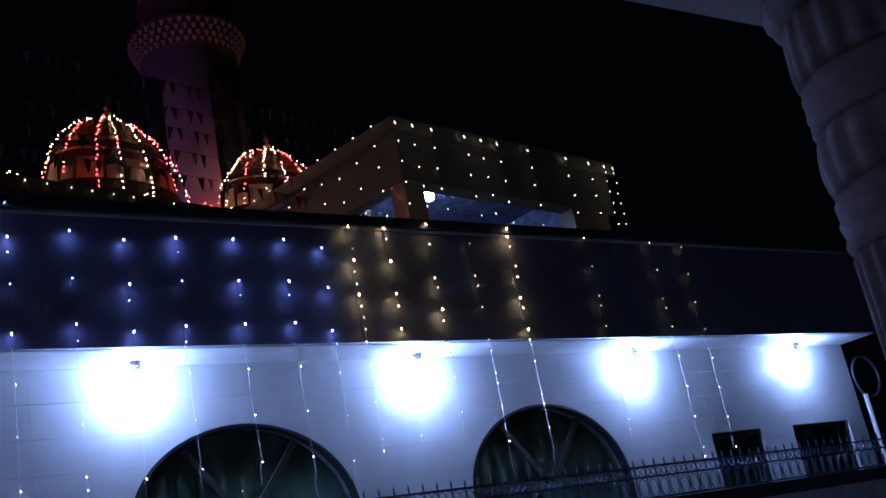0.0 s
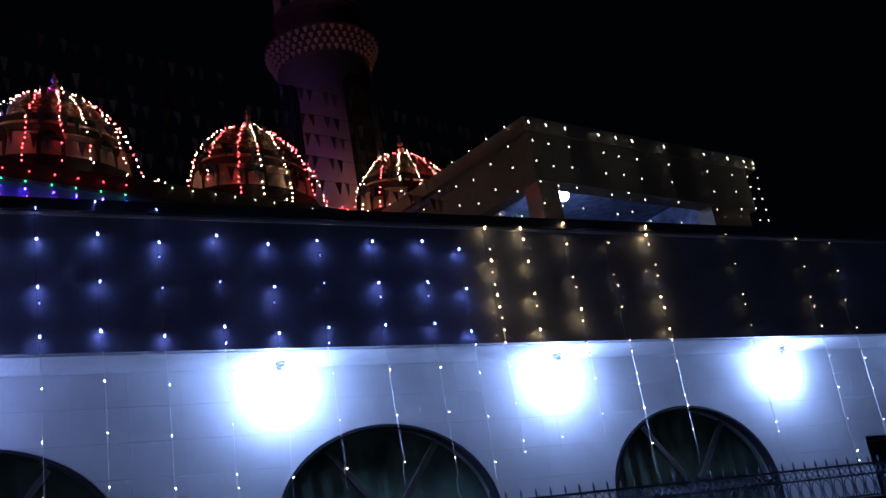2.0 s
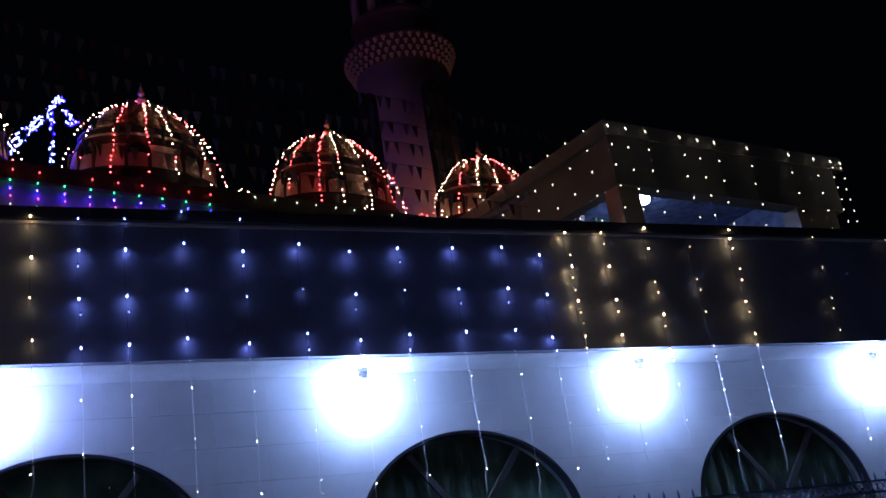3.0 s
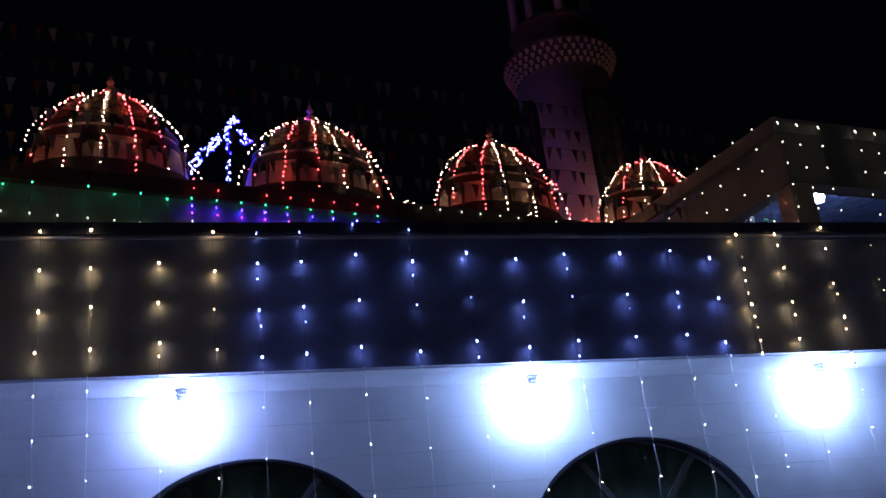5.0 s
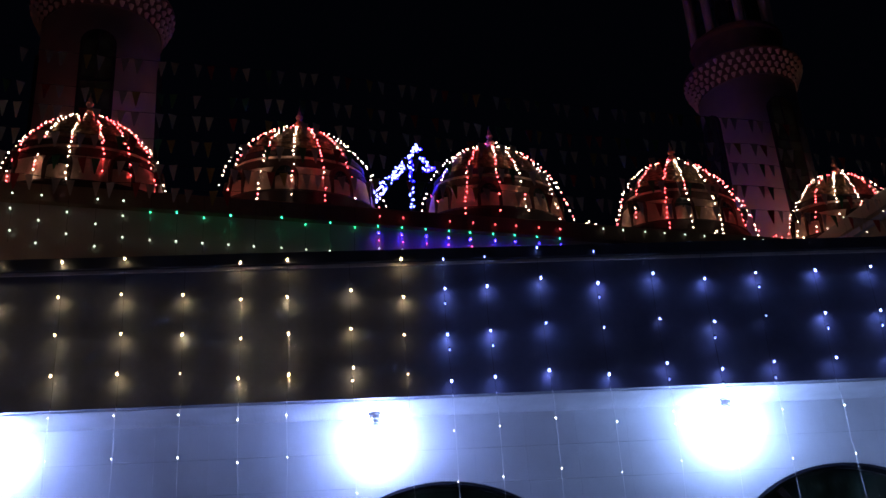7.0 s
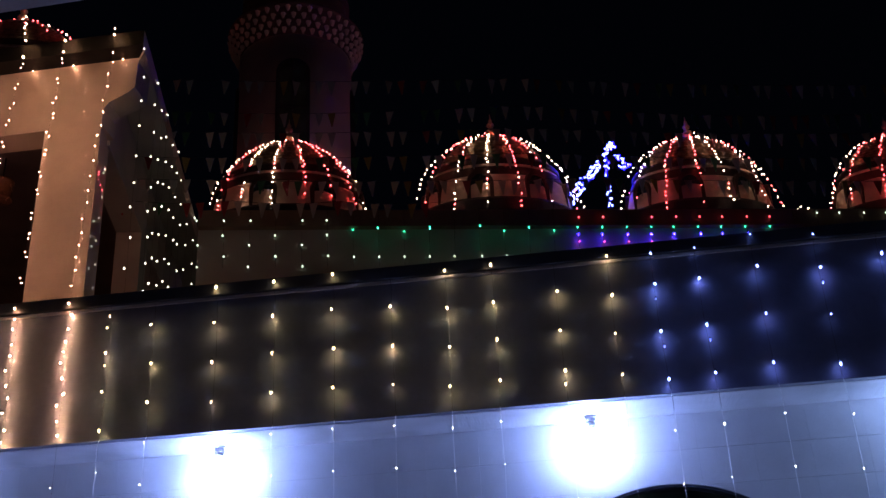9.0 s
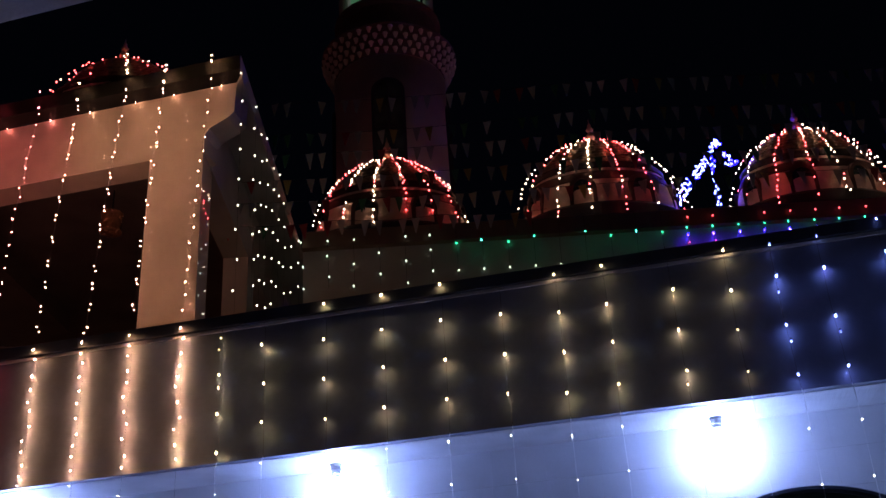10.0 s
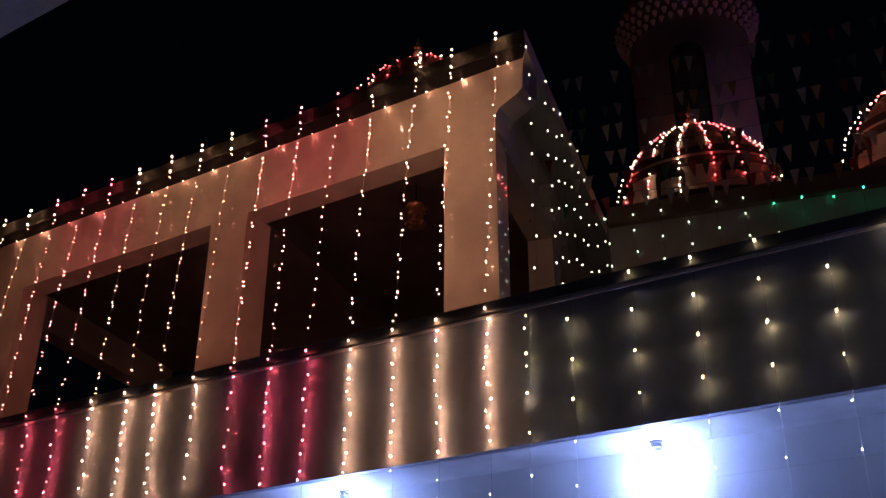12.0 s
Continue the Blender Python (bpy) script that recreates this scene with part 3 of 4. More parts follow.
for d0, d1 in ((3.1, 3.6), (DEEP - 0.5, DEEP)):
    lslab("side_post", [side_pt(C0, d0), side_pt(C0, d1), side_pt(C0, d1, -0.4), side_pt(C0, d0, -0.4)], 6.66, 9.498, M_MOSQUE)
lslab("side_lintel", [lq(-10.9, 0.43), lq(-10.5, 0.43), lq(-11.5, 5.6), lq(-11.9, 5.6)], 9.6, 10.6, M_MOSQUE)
# ceiling, beam and back wall share one dark brown
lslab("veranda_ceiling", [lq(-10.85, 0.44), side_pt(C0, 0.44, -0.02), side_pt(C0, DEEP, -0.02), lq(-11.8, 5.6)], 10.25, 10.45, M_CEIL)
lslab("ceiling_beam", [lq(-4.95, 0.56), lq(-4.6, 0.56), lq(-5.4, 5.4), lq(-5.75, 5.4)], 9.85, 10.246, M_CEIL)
# slab coloured by its light: unlit front near-black, lit side and soffit grey
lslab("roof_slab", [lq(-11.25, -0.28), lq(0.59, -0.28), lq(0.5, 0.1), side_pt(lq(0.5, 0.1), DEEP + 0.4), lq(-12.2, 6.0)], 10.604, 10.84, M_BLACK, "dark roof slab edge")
lslab("slab_side", [lq(0.594, -0.27), side_pt(lq(0.594, -0.27), DEEP + 0.8), side_pt(lq(0.51, 0.12), DEEP + 0.4), lq(0.51, 0.12)], 10.605, 10.838, M_MOSQUE, "grey plaster slab side, kept lighter as lit")
lslab("slab_soffit", [lq(0.424, 0.0), lq(0.585, -0.2), side_pt(lq(0.585, -0.2), DEEP + 0.5), side_pt(C0, DEEP, 0.004), side_pt(C0, 0.43, 0.004)], 10.54, 10.6, M_MOSQUE, "grey plaster soffit, kept lighter as lit")
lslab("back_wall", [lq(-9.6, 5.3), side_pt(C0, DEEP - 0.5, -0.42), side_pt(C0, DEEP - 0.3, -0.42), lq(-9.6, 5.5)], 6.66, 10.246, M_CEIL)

# hanging lantern in the veranda
lan = empty("hanging_lantern", pose(-8.2, 13.5, 9.5))
tagged(lan, "small amber drum lantern hanging from the veranda ceiling", "lantern")
bm = bmesh.new()
lathe(bm, [(0.15, 0), (0.17, 0.01), (0.17, 0.03), (0.155, 0.04), (0.155, 0.3), (0.17, 0.31), (0.17, 0.34), (0.1, 0.35)], 20)
part("shade", bm, M_LANTERN, lan, "glossy amber drum shade", True)
bm = bmesh.new()
rod(bm, (0, 0, 0.35), (0, 0, 0.79), 0.012)
part("stem", bm, M_DARKWIRE, lan)

# strings over the veranda front, continuing down the fascia
LEFT = [(-5.73, "warm"), (-6.38, "warm"), (-6.99, "warm"), (-7.63, "warm"), (-8.28, "red"), (-8.88, "red"), (-9.5, "red"), (-10.15, "warm"), (-10.83, "warm"),
        (-11.41, "warm"), (-12.06, "warm"), (-12.78, "red"), (-13.41, "red"), (-14.05, "red"), (-14.7, "warm"), (-15.3, "warm")]
TOPS = (0.22, -0.50, -1.09, -1.81, -2.44, -3.14, -3.79, -4.48, -5.14, -5.79, -6.49, -7.16, -7.81, -8.49, -9.20, -9.86)
for (x, kind), tu in zip(LEFT, TOPS):
    bulbs = []
    z = 6.5
    sparse = x in (-10.15, -9.5)
    while z > 4.98:
        bulbs.append((kind, (x + rnd.uniform(-0.04, 0.04), YS + 0.012 + rnd.uniform(-0.02, 0.02), z)))
        z -= 0.165 * rnd.uniform(0.7, 1.3) * (1.6 if sparse else 1)
    while z > 4.0:
        if rnd.random() < 0.5:
            bulbs.append(("white", (x + rnd.uniform(-0.02, 0.02), YS - 0.012, z)))
        z -= 0.2
    tx, ty = lq(tu, -0.35)
    top = Vector((tx, ty, 10.86))
    edge = Vector((tx, ty, 10.58))
    low = Vector((x, YS, 6.66))
    for f in (0.0, 0.35, 1.0):
        if rnd.random() < 0.8:
            bulbs.append((kind, top.lerp(edge, f) + Vector((rnd.uniform(-0.02, 0.02), -0.015, 0.0))))
    ex, ey = lq(tu, -0.06)
    bulbs.append(("pink" if kind == "red" else "net", (ex, ey, 10.56)))    # under the slab's lip
    pairs = rnd.random() < 0.3 and x != -5.73
    f = 0.03
    while f < 0.985:
        p = edge.lerp(low, f)
        p.y -= 0.03 * math.sin(math.pi * f)
        k2 = ("pink" if kind == "red" else "net") + ("_far" if x < -10 else "")
        bulbs.append((k2, (p.x + rnd.uniform(-0.025, 0.025), p.y, p.z)))
        if pairs:
            bulbs.append((k2, (p.x + rnd.uniform(-0.025, 0.025), p.y, p.z - 0.07)))
        f += rnd.uniform(0.8, 1.2) * (0.078 if pairs else 0.05 if not sparse else 0.06)
    bulbs.append((kind, (x, YS - 0.035, 6.61)))
    light_string([(tx, ty + 0.3, 10.86), top, edge, edge.lerp(low, 0.5) + Vector((0, -0.03, 0)), low, (x, 11.19, 6.48), (x, 11.19, 4.95), (x + 0.02, YS + 0.02, 4.0)], bulbs,
                 ("red" if kind == "red" else "warm white") + " LED string from veranda roof over the fascia", "veranda strings", 0.0011, M_DARKWIRE)

# short strings on the far side of the veranda, seen through its first bay
for i in range(5):
    bx, by = lq(-10.4 + 0.55 * i, 5.0)
    bulbs = []
    z = 8.9 - rnd.uniform(0, 0.2)
    while z > 7.2:
        bulbs.append(("pink_far" if i == 1 else "net_far", (bx + rnd.uniform(-0.03, 0.03), by, z)))
        z -= 0.19 * rnd.uniform(0.7, 1.3)
    light_string([(bx, by, 10.3), (bx, by, 7.1)], bulbs, "warm white LED string at the back of veranda", "veranda back strings", 0.0011, M_DARKWIRE)

# net lights on the skewed side
for i, d in enumerate((0.06, 1.09, 1.6, 2.05, 2.65, 3.17, 3.75, 4.5, 5.4, 6.3, 7.3, 8.4, 9.6)):
    p = side_pt(lq(0.6, -0.28), d, 0.02)
    bulbs = []
    z = 10.56 if i == 0 else 10.82 - rnd.uniform(0.0, 0.36)
    while z > 7.0:
        bulbs.append(("side", (p[0] + rnd.uniform(-0.015, 0.015), p[1] + rnd.uniform(-0.04, 0.04), z)))
        z -= 0.415 * rnd.uniform(0.88, 1.12)
    light_string([(p[0] - 0.03, p[1], 10.85), (p[0], p[1], 10.84), (p[0], p[1], 6.8)], bulbs, "white LED string on the veranda side", "veranda side strings", 0.0012, M_DARKWIRE)

# ---- right pavilion ----
RU = Vector((math.cos(radians(8)), math.sin(radians(8)), 0))
RN = Vector((-RU.y, RU.x, 0))
RC = Vector((10.89, 15.2, 0))


def rp(u, n):
    p = RC + RU * u + RN * n
    return (p.x, p.y)


def rside(d, out):
    p = RC + SIDE * d - Vector((SIDE.y, -SIDE.x, 0)) * out
    return (p.x, p.y)


rpav = empty("roof_pavilion")
tagged(rpav, "cream plastered roof pavilion with lit open room", "pavilion", kind="structure")


def rslab(name, pts, z0, z1, material, label=""):
    bm = bmesh.new()
    slab(bm, pts, z0, z1)
    return part(name, bm, material, rpav, label)


rslab("roof_slab", [rp(0, 0), rp(6.85, 0), rp(6.85, 5), rside(5.6, 0)], 10.42, 10.72, M_MOSQUE)
rslab("lintel", [rp(0.06, 0.04), rp(6.5, 0.04), rp(6.5, 0.4), rp(0.12, 0.4)], 9.4, 10.42, M_MOSQUE)
rslab("post", [rp(0.12, 0.1), rp(0.62, 0.1), rp(0.62, 0.5), rp(0.12, 0.5)], 6.66, 9.4, M_STONE)
rslab("post", [rp(5.05, 0.1), rp(6.3, 0.1), rp(6.3, 0.5), rp(5.05, 0.5)], 6.66, 9.4, M_STONE)
rslab("side_lintel", [rp(0.12, 0.4), rside(5.2, -0.12), rside(5.2, -0.42), rp(0.42, 0.4)], 9.4, 10.42, M_MOSQUE)
rslab("side_post", [rside(2.4, -0.12), rside(5.2, -0.12), rside(5.2, -0.42), rside(2.4, -0.42)], 6.66, 9.4, M_STONE)
rslab("end_wall", [rp(6.0, 0.5), rp(6.3, 0.5), rp(6.3, 4.6), rp(6.0, 4.6)], 6.66, 10.42, M_ROOM)
rslab("room_ceiling", [rp(0.3, 0.42), rp(6.0, 0.42), rp(6.0, 4.5), rp(-0.4, 4.5)], 10.25, 10.36, M_ROOM)
rslab("back_wall", [rside(4.9, -0.42), rp(6.0, 4.3), rp(6.0, 4.5), rside(5.1, -0.42)], 6.66, 10.25, M_ROOM)

rl = empty("wall_lamp", pose(*rp(2.11, 1.5), 9.93))
tagged(rl, "cool white lamp in the roof pavilion room", "lamp")
bm = bmesh.new()
lathe(bm, [(0.03, -0.12), (0.11, -0.08), (0.13, 0), (0.11, 0.08), (0.04, 0.12)], 14)
part("globe", bm, G_ROOMLAMP, rl, "glowing white globe", True)
bm = bmesh.new()
rod(bm, (0, 0, 0.12), (0, 0, 0.32), 0.012)
part("stem", bm, M_DARKWIRE, rl)

for u in (-0.03, 0.41, 0.91, 1.81, 2.29, 2.76, 3.7, 4.96, 5.74, 6.3, 6.62):
    dense = u in (6.3, 6.62)
    p = Vector((*rp(u, -0.13), 0))
    bulbs = [("side", (p.x, p.y, 10.53)), ("side", (p.x + 0.015, p.y, 10.5))]
    z = (10.4 if dense else 10.12) - rnd.uniform(0, 0.03)
    while z > 8.3:
        bulbs.append(("side", (p.x + rnd.uniform(-0.03, 0.03), p.y, z)))
        z -= (0.19 if dense else 0.44) * rnd.uniform(0.9, 1.1) * (1.4 if u > 6 else 1)
    light_string([(p.x, p.y + 0.3, 10.73), (p.x, p.y, 10.735), (p.x, p.y, 8.2)], bulbs, "white LED string on the roof pavilion front", "roof pavilion strings", 0.0012, M_DARKWIRE)
for i in range(8):
    q = rside(0.45 + 0.55 * i, 0.1)
    bulbs = [("side", (q[0], q[1], 10.68))]
    z = 10.3 - rnd.uniform(0, 0.3)
    while z > 8.2:
        bulbs.append(("side", (q[0], q[1] + rnd.uniform(-0.02, 0.02), z)))
        z -= 0.5 * rnd.uniform(0.85, 1.15)
    light_string([(q[0] + 0.2, q[1], 10.73), (q[0], q[1], 10.72), (q[0], q[1], 8.1)], bulbs, "white LED string on the roof pavilion side", "roof pavilion strings", 0.0012, M_DARKWIRE)

# ---- mosque behind ----
MU = Vector((math.cos(radians(12)), math.sin(radians(12)), 0))
MN = Vector((-MU.y, MU.x, 0))
MO = Vector((4.3, 18.75, 0)) - 0.9 * MN


def mq(u, n, z=0.0):
    p = MO + MU * u + MN * n
    return Vector((p.x, p.y, z))


MROT = pose(MO.x, MO.y, 0, 0, 0, 12)


def mosque_box(name, u0, u1, n0, n1, z0, z1, material, label, bevel=0.0):
    bm = bmesh.new()
    box(bm, u0, u1, n0, n1, z0, z1, bevel)
    ob = part(name, bm, material)
    ob.matrix_basis = MROT
    return tagged(ob, label, "wall", kind="structure")


mosque_box("wall_mosque", -10.6, 13, 0.0, 14, 0, 9.82, M_MOSQUE, "cream plastered mosque wall under the parapet")
mosque_box("trim_mosque", -10.6, 13, -0.12, 0.5, 9.824, 10.14, M_BROWN, "brown stone coping band along the mosque parapet", 0.02)
mosque_box("wall_parapet", -10.6, 13, 0.12, 0.5, 10.144, 10.24, M_BROWN, "brown upper parapet below the domes")
mosque_box("roof_mosque", -10.6, 13, 0.52, 14, 9.824, 10.3, M_ROOF, "flat mosque roof")


FLAT = 0.58    # the domes are shallow: depth over width


def dome_radius(z):
    """Radius of the dome's outline at z, from 0 at the apex to 1.72 m, 2.1 m below it."""
    f = min(max((z + 2.1) / 2.1, 0.0), 1.0)
    return 1.72 * max(1 - f ** 1.75, 0) ** 0.5


def dome_thing():
    d = empty("dome")
    tagged(d, "shallow gold mosaic dome on cream drum with arched windows", "dome", "row of domes")
    squash = Matrix.Diagonal((1, FLAT, 1, 1))

    def piece(name, bm, material, parent, label="", smooth=False):
        bmesh.ops.transform(bm, matrix=squash, verts=bm.verts[:])
        return part(name, bm, material, parent, label, smooth)

    bm = bmesh.new()
    lathe(bm, [(1.62, -2.4)] + [(0.96 * dome_radius(z), z) for z in (-2.1, -1.9, -1.7, -1.5, -1.3, -1.08)], 64)
    piece("drum", bm, M_DRUM, d, "ochre plaster drum", True)
    bm = bmesh.new()
    lathe(bm, [(1.3, -1.2), (1.38, -1.16), (1.44, -1.09), (1.44, -1.0), (1.4, -0.95), (1.28, -0.94)], 64)
    piece("eave", bm, M_EAVE, d, "dark projecting eave")
    bm = bmesh.new()
    lathe(bm, [(0.967 * dome_radius(-1.42), -1.42), (0.975 * dome_radius(-1.4), -1.4), (0.972 * dome_radius(-1.2), -1.2), (0.9 * dome_radius(-1.18), -1.18)], 64)
    piece("under_eave_ring", bm, M_SURROUND, d, "dark brown ring under the eave")
    bm = bmesh.new()
    lathe(bm, [(1.6, -2.45), (1.74, -2.4), (1.74, -2.06), (1.69, -2.0), (1.6, -1.98)], 64)
    piece("plinth", bm, M_EAVE, d, "dark stone plinth")
    bm = bmesh.new()
    rib = lambda a, z: 1 + 0.015 * math.cos(16 * a)
    fs = [k / 16 for k in range(16)]
    lathe(bm, [(0.94 * dome_radius(-0.97 + 0.95 * f), -0.97 + 0.95 * f) for f in fs] + [(0.06, -0.02)], 96, wobble=rib)
    piece("cap", bm, M_GOLD, d, "gold mosaic ribbed cap", True)
    # rows of small scales on the cap
    bm = bmesh.new()
    for row in range(9):
        z0 = -0.92 + 0.095 * row
        z1 = z0 + 0.085
        r0, r1 = 0.95 * dome_radius(z0), 0.95 * dome_radius(z1)
        n = max(int(46 * r0), 10)
        for i in range(n):
            a = 2 * math.pi * (i + 0.5 * (row % 2)) / n
            w = math.pi / n * 0.8
            q = [bm.verts.new((r0 * 1.012 * math.cos(a), r0 * 1.012 * math.sin(a), z0 - 0.01)),
                 bm.verts.new((r0 * 1.006 * math.cos(a + w), r0 * 1.006 * math.sin(a + w), z0 + 0.035)),
                 bm.verts.new((r1 * math.cos(a + w * 0.5), r1 * math.sin(a + w * 0.5), z1)),
                 bm.verts.new((r1 * math.cos(a - w * 0.5), r1 * math.sin(a - w * 0.5), z1)),
                 bm.verts.new((r0 * 1.006 * math.cos(a - w), r0 * 1.006 * math.sin(a - w), z0 + 0.035))]
            bm.faces.new(q)
    scales = piece("scale_cladding", bm, M_GOLD, d, "small gold scales")
    tagged(scales, kind="stuff")
    bm = bmesh.new()
    lathe(bm, [(r, z * 0.85) for r, z in ((0.12, -0.05), (0.14, 0.0), (0.06, 0.05), (0.045, 0.1), (0.09, 0.13), (0.115, 0.19), (0.09, 0.25), (0.035, 0.28), (0.03, 0.33), (0.07, 0.36), (0.085, 0.41), (0.06, 0.46), (0.022, 0.49), (0.045, 0.54), (0.03, 0.58), (0.012, 0.62), (0.006, 0.74))], 16)
    part("finial", bm, M_BRASS, d, "brass finial", True)
    for k in range(8):
        turn = pose(0, 0, 0, 0, 0, -17 + 45 * k)
        w, sp, n = 0.29, -1.66, 14
        arch = lambda f, up: [(-w * f, -2.3), (-w * f, sp)] + [(-w * f * math.cos(math.pi * i / n), sp + (w + up) * f * math.sin(math.pi * i / n)) for i in range(1, n)] + [(w * f, sp), (w * f, -2.3)]
        outer, inner = arch(1, 0.05), arch(0.72, 0.06)
        bm = bmesh.new()
        vs = [[bm.verts.new((x, y, z)) for x, z in ol] for ol in (outer, inner) for y in (-1.63, -1.4)]
        for q in range(len(outer) - 1):
            for a, b in ((0, 1), (2, 3), (0, 2), (1, 3)):
                bm.faces.new((vs[a][q], vs[a][q + 1], vs[b][q + 1], vs[b][q]))
        bmesh.ops.recalc_face_normals(bm, faces=bm.faces[:])
        bmesh.ops.transform(bm, matrix=turn, verts=bm.verts[:])
        wd = piece("window", bm, M_SURROUND, d, "dark brown arched window surround")
        bm = bmesh.new()
        prism(bm, arch(0.73, 0.06), -1.585, -1.4)
        bmesh.ops.transform(bm, matrix=turn, verts=bm.verts[:])
        piece("pane", bm, M_WINDOW, wd, "dark glazing")
        bm = bmesh.new()
        box(bm, -0.012, 0.012, -1.6, -1.58, -2.3, sp + 0.2)
        for zz in (-2.0, -1.78, -1.56):
            box(bm, -0.2, 0.2, -1.6, -1.58, zz, zz + 0.02)
        bmesh.ops.transform(bm, matrix=turn, verts=bm.verts[:])
        piece("glazing_bar", bm, M_FRAME, wd)
    return d


PATTERN = ("WRWWRRRW", "WRWWRRWW", "WWRRWWRW", "WRRWWRRW", "WRWWRRWW", "RRRRWRRR")


def dome_strings(seed, place):
    r = random.Random(seed)
    neck = [place @ Vector((0.15 * math.cos(a), 0.15 * math.sin(a), 0.04 + 0.01 * a)) for a in [0.9 * i for i in range(8)]]
    light_string(neck, [("dred" if i % 3 else "dwhite", p) for i, p in enumerate(neck) if i % 2 == 0], "LED string wound round the foot of a dome finial", "dome strings", 0.002, M_DARKWIRE)
    for k in range(16):
        if k in (0, 7):
            continue
        a = 2 * math.pi * (k + 0.5) / 16 + r.uniform(-0.06, 0.06)
        kind = "dred" if PATTERN[seed][k % 8] == "R" else "dwhite"
        pts, bulbs = [], []
        z = -0.06
        while z > -2.1:
            rr = dome_radius(z) + (0.035 if z > -1.15 else 0.0)
            p = Vector((rr * math.cos(a), rr * math.sin(a) * FLAT - (0.03 if z < -1 else 0), z))
            pts.append(place @ p)
            if r.random() < (0.3 if seed == 5 else 0.96 if z > -0.95 else 0.75):
                k2 = kind if r.random() < 0.88 else "dred" if kind == "dwhite" else "dwhite"
                bulbs.append((k2, place @ (p + Vector((r.uniform(-0.025, 0.025), r.uniform(-0.02, 0.01), r.uniform(-0.02, 0.02))))))
            slope = (dome_radius(z - 0.02) - dome_radius(z)) / 0.02
            z -= (0.115 if z > -0.95 else 0.135) * r.uniform(0.8, 1.2) / math.hypot(1, slope)
        if math.sin(a) > 0.3:    # loose ends lie on the roof behind
            pts.append(pts[-1] + Vector((0, 0, -0.34 if seed == 4 else -0.24)))
        light_string(pts, bulbs, ("red" if kind == "dred" else "warm white") + " LED string running down the dome", "dome strings", 0.002, M_DARKWIRE)


DOMES = [mq(u, 1.62, z) for u, z in ((-9.2, 12.5), (-5.24, 12.64), (-1.24, 12.62), (3.0, 12.66), (7.25, 12.75))] + [Vector((-9.43, 15.43, 14.4))]
proto = dome_thing()
for i, p in enumerate(DOMES):
    place = Matrix.Translation(p) @ pose(0, 0, 0, 0, 0, 12) @ Matrix.Scale(0.88 if i == 0 else 1.0, 4)
    if i:
        copy_thing(proto, place)
    else:
        proto.matrix_basis = place
    dome_strings(i, place)
bm = bmesh.new()
box(bm, -11.2, -7.7, 14.2, 16.7, 10.84, 12.25, 0.05)
tagged(part("dome_base", bm, M_MOSQUE), "plain plastered block carrying the corner dome", "base", kind="structure")


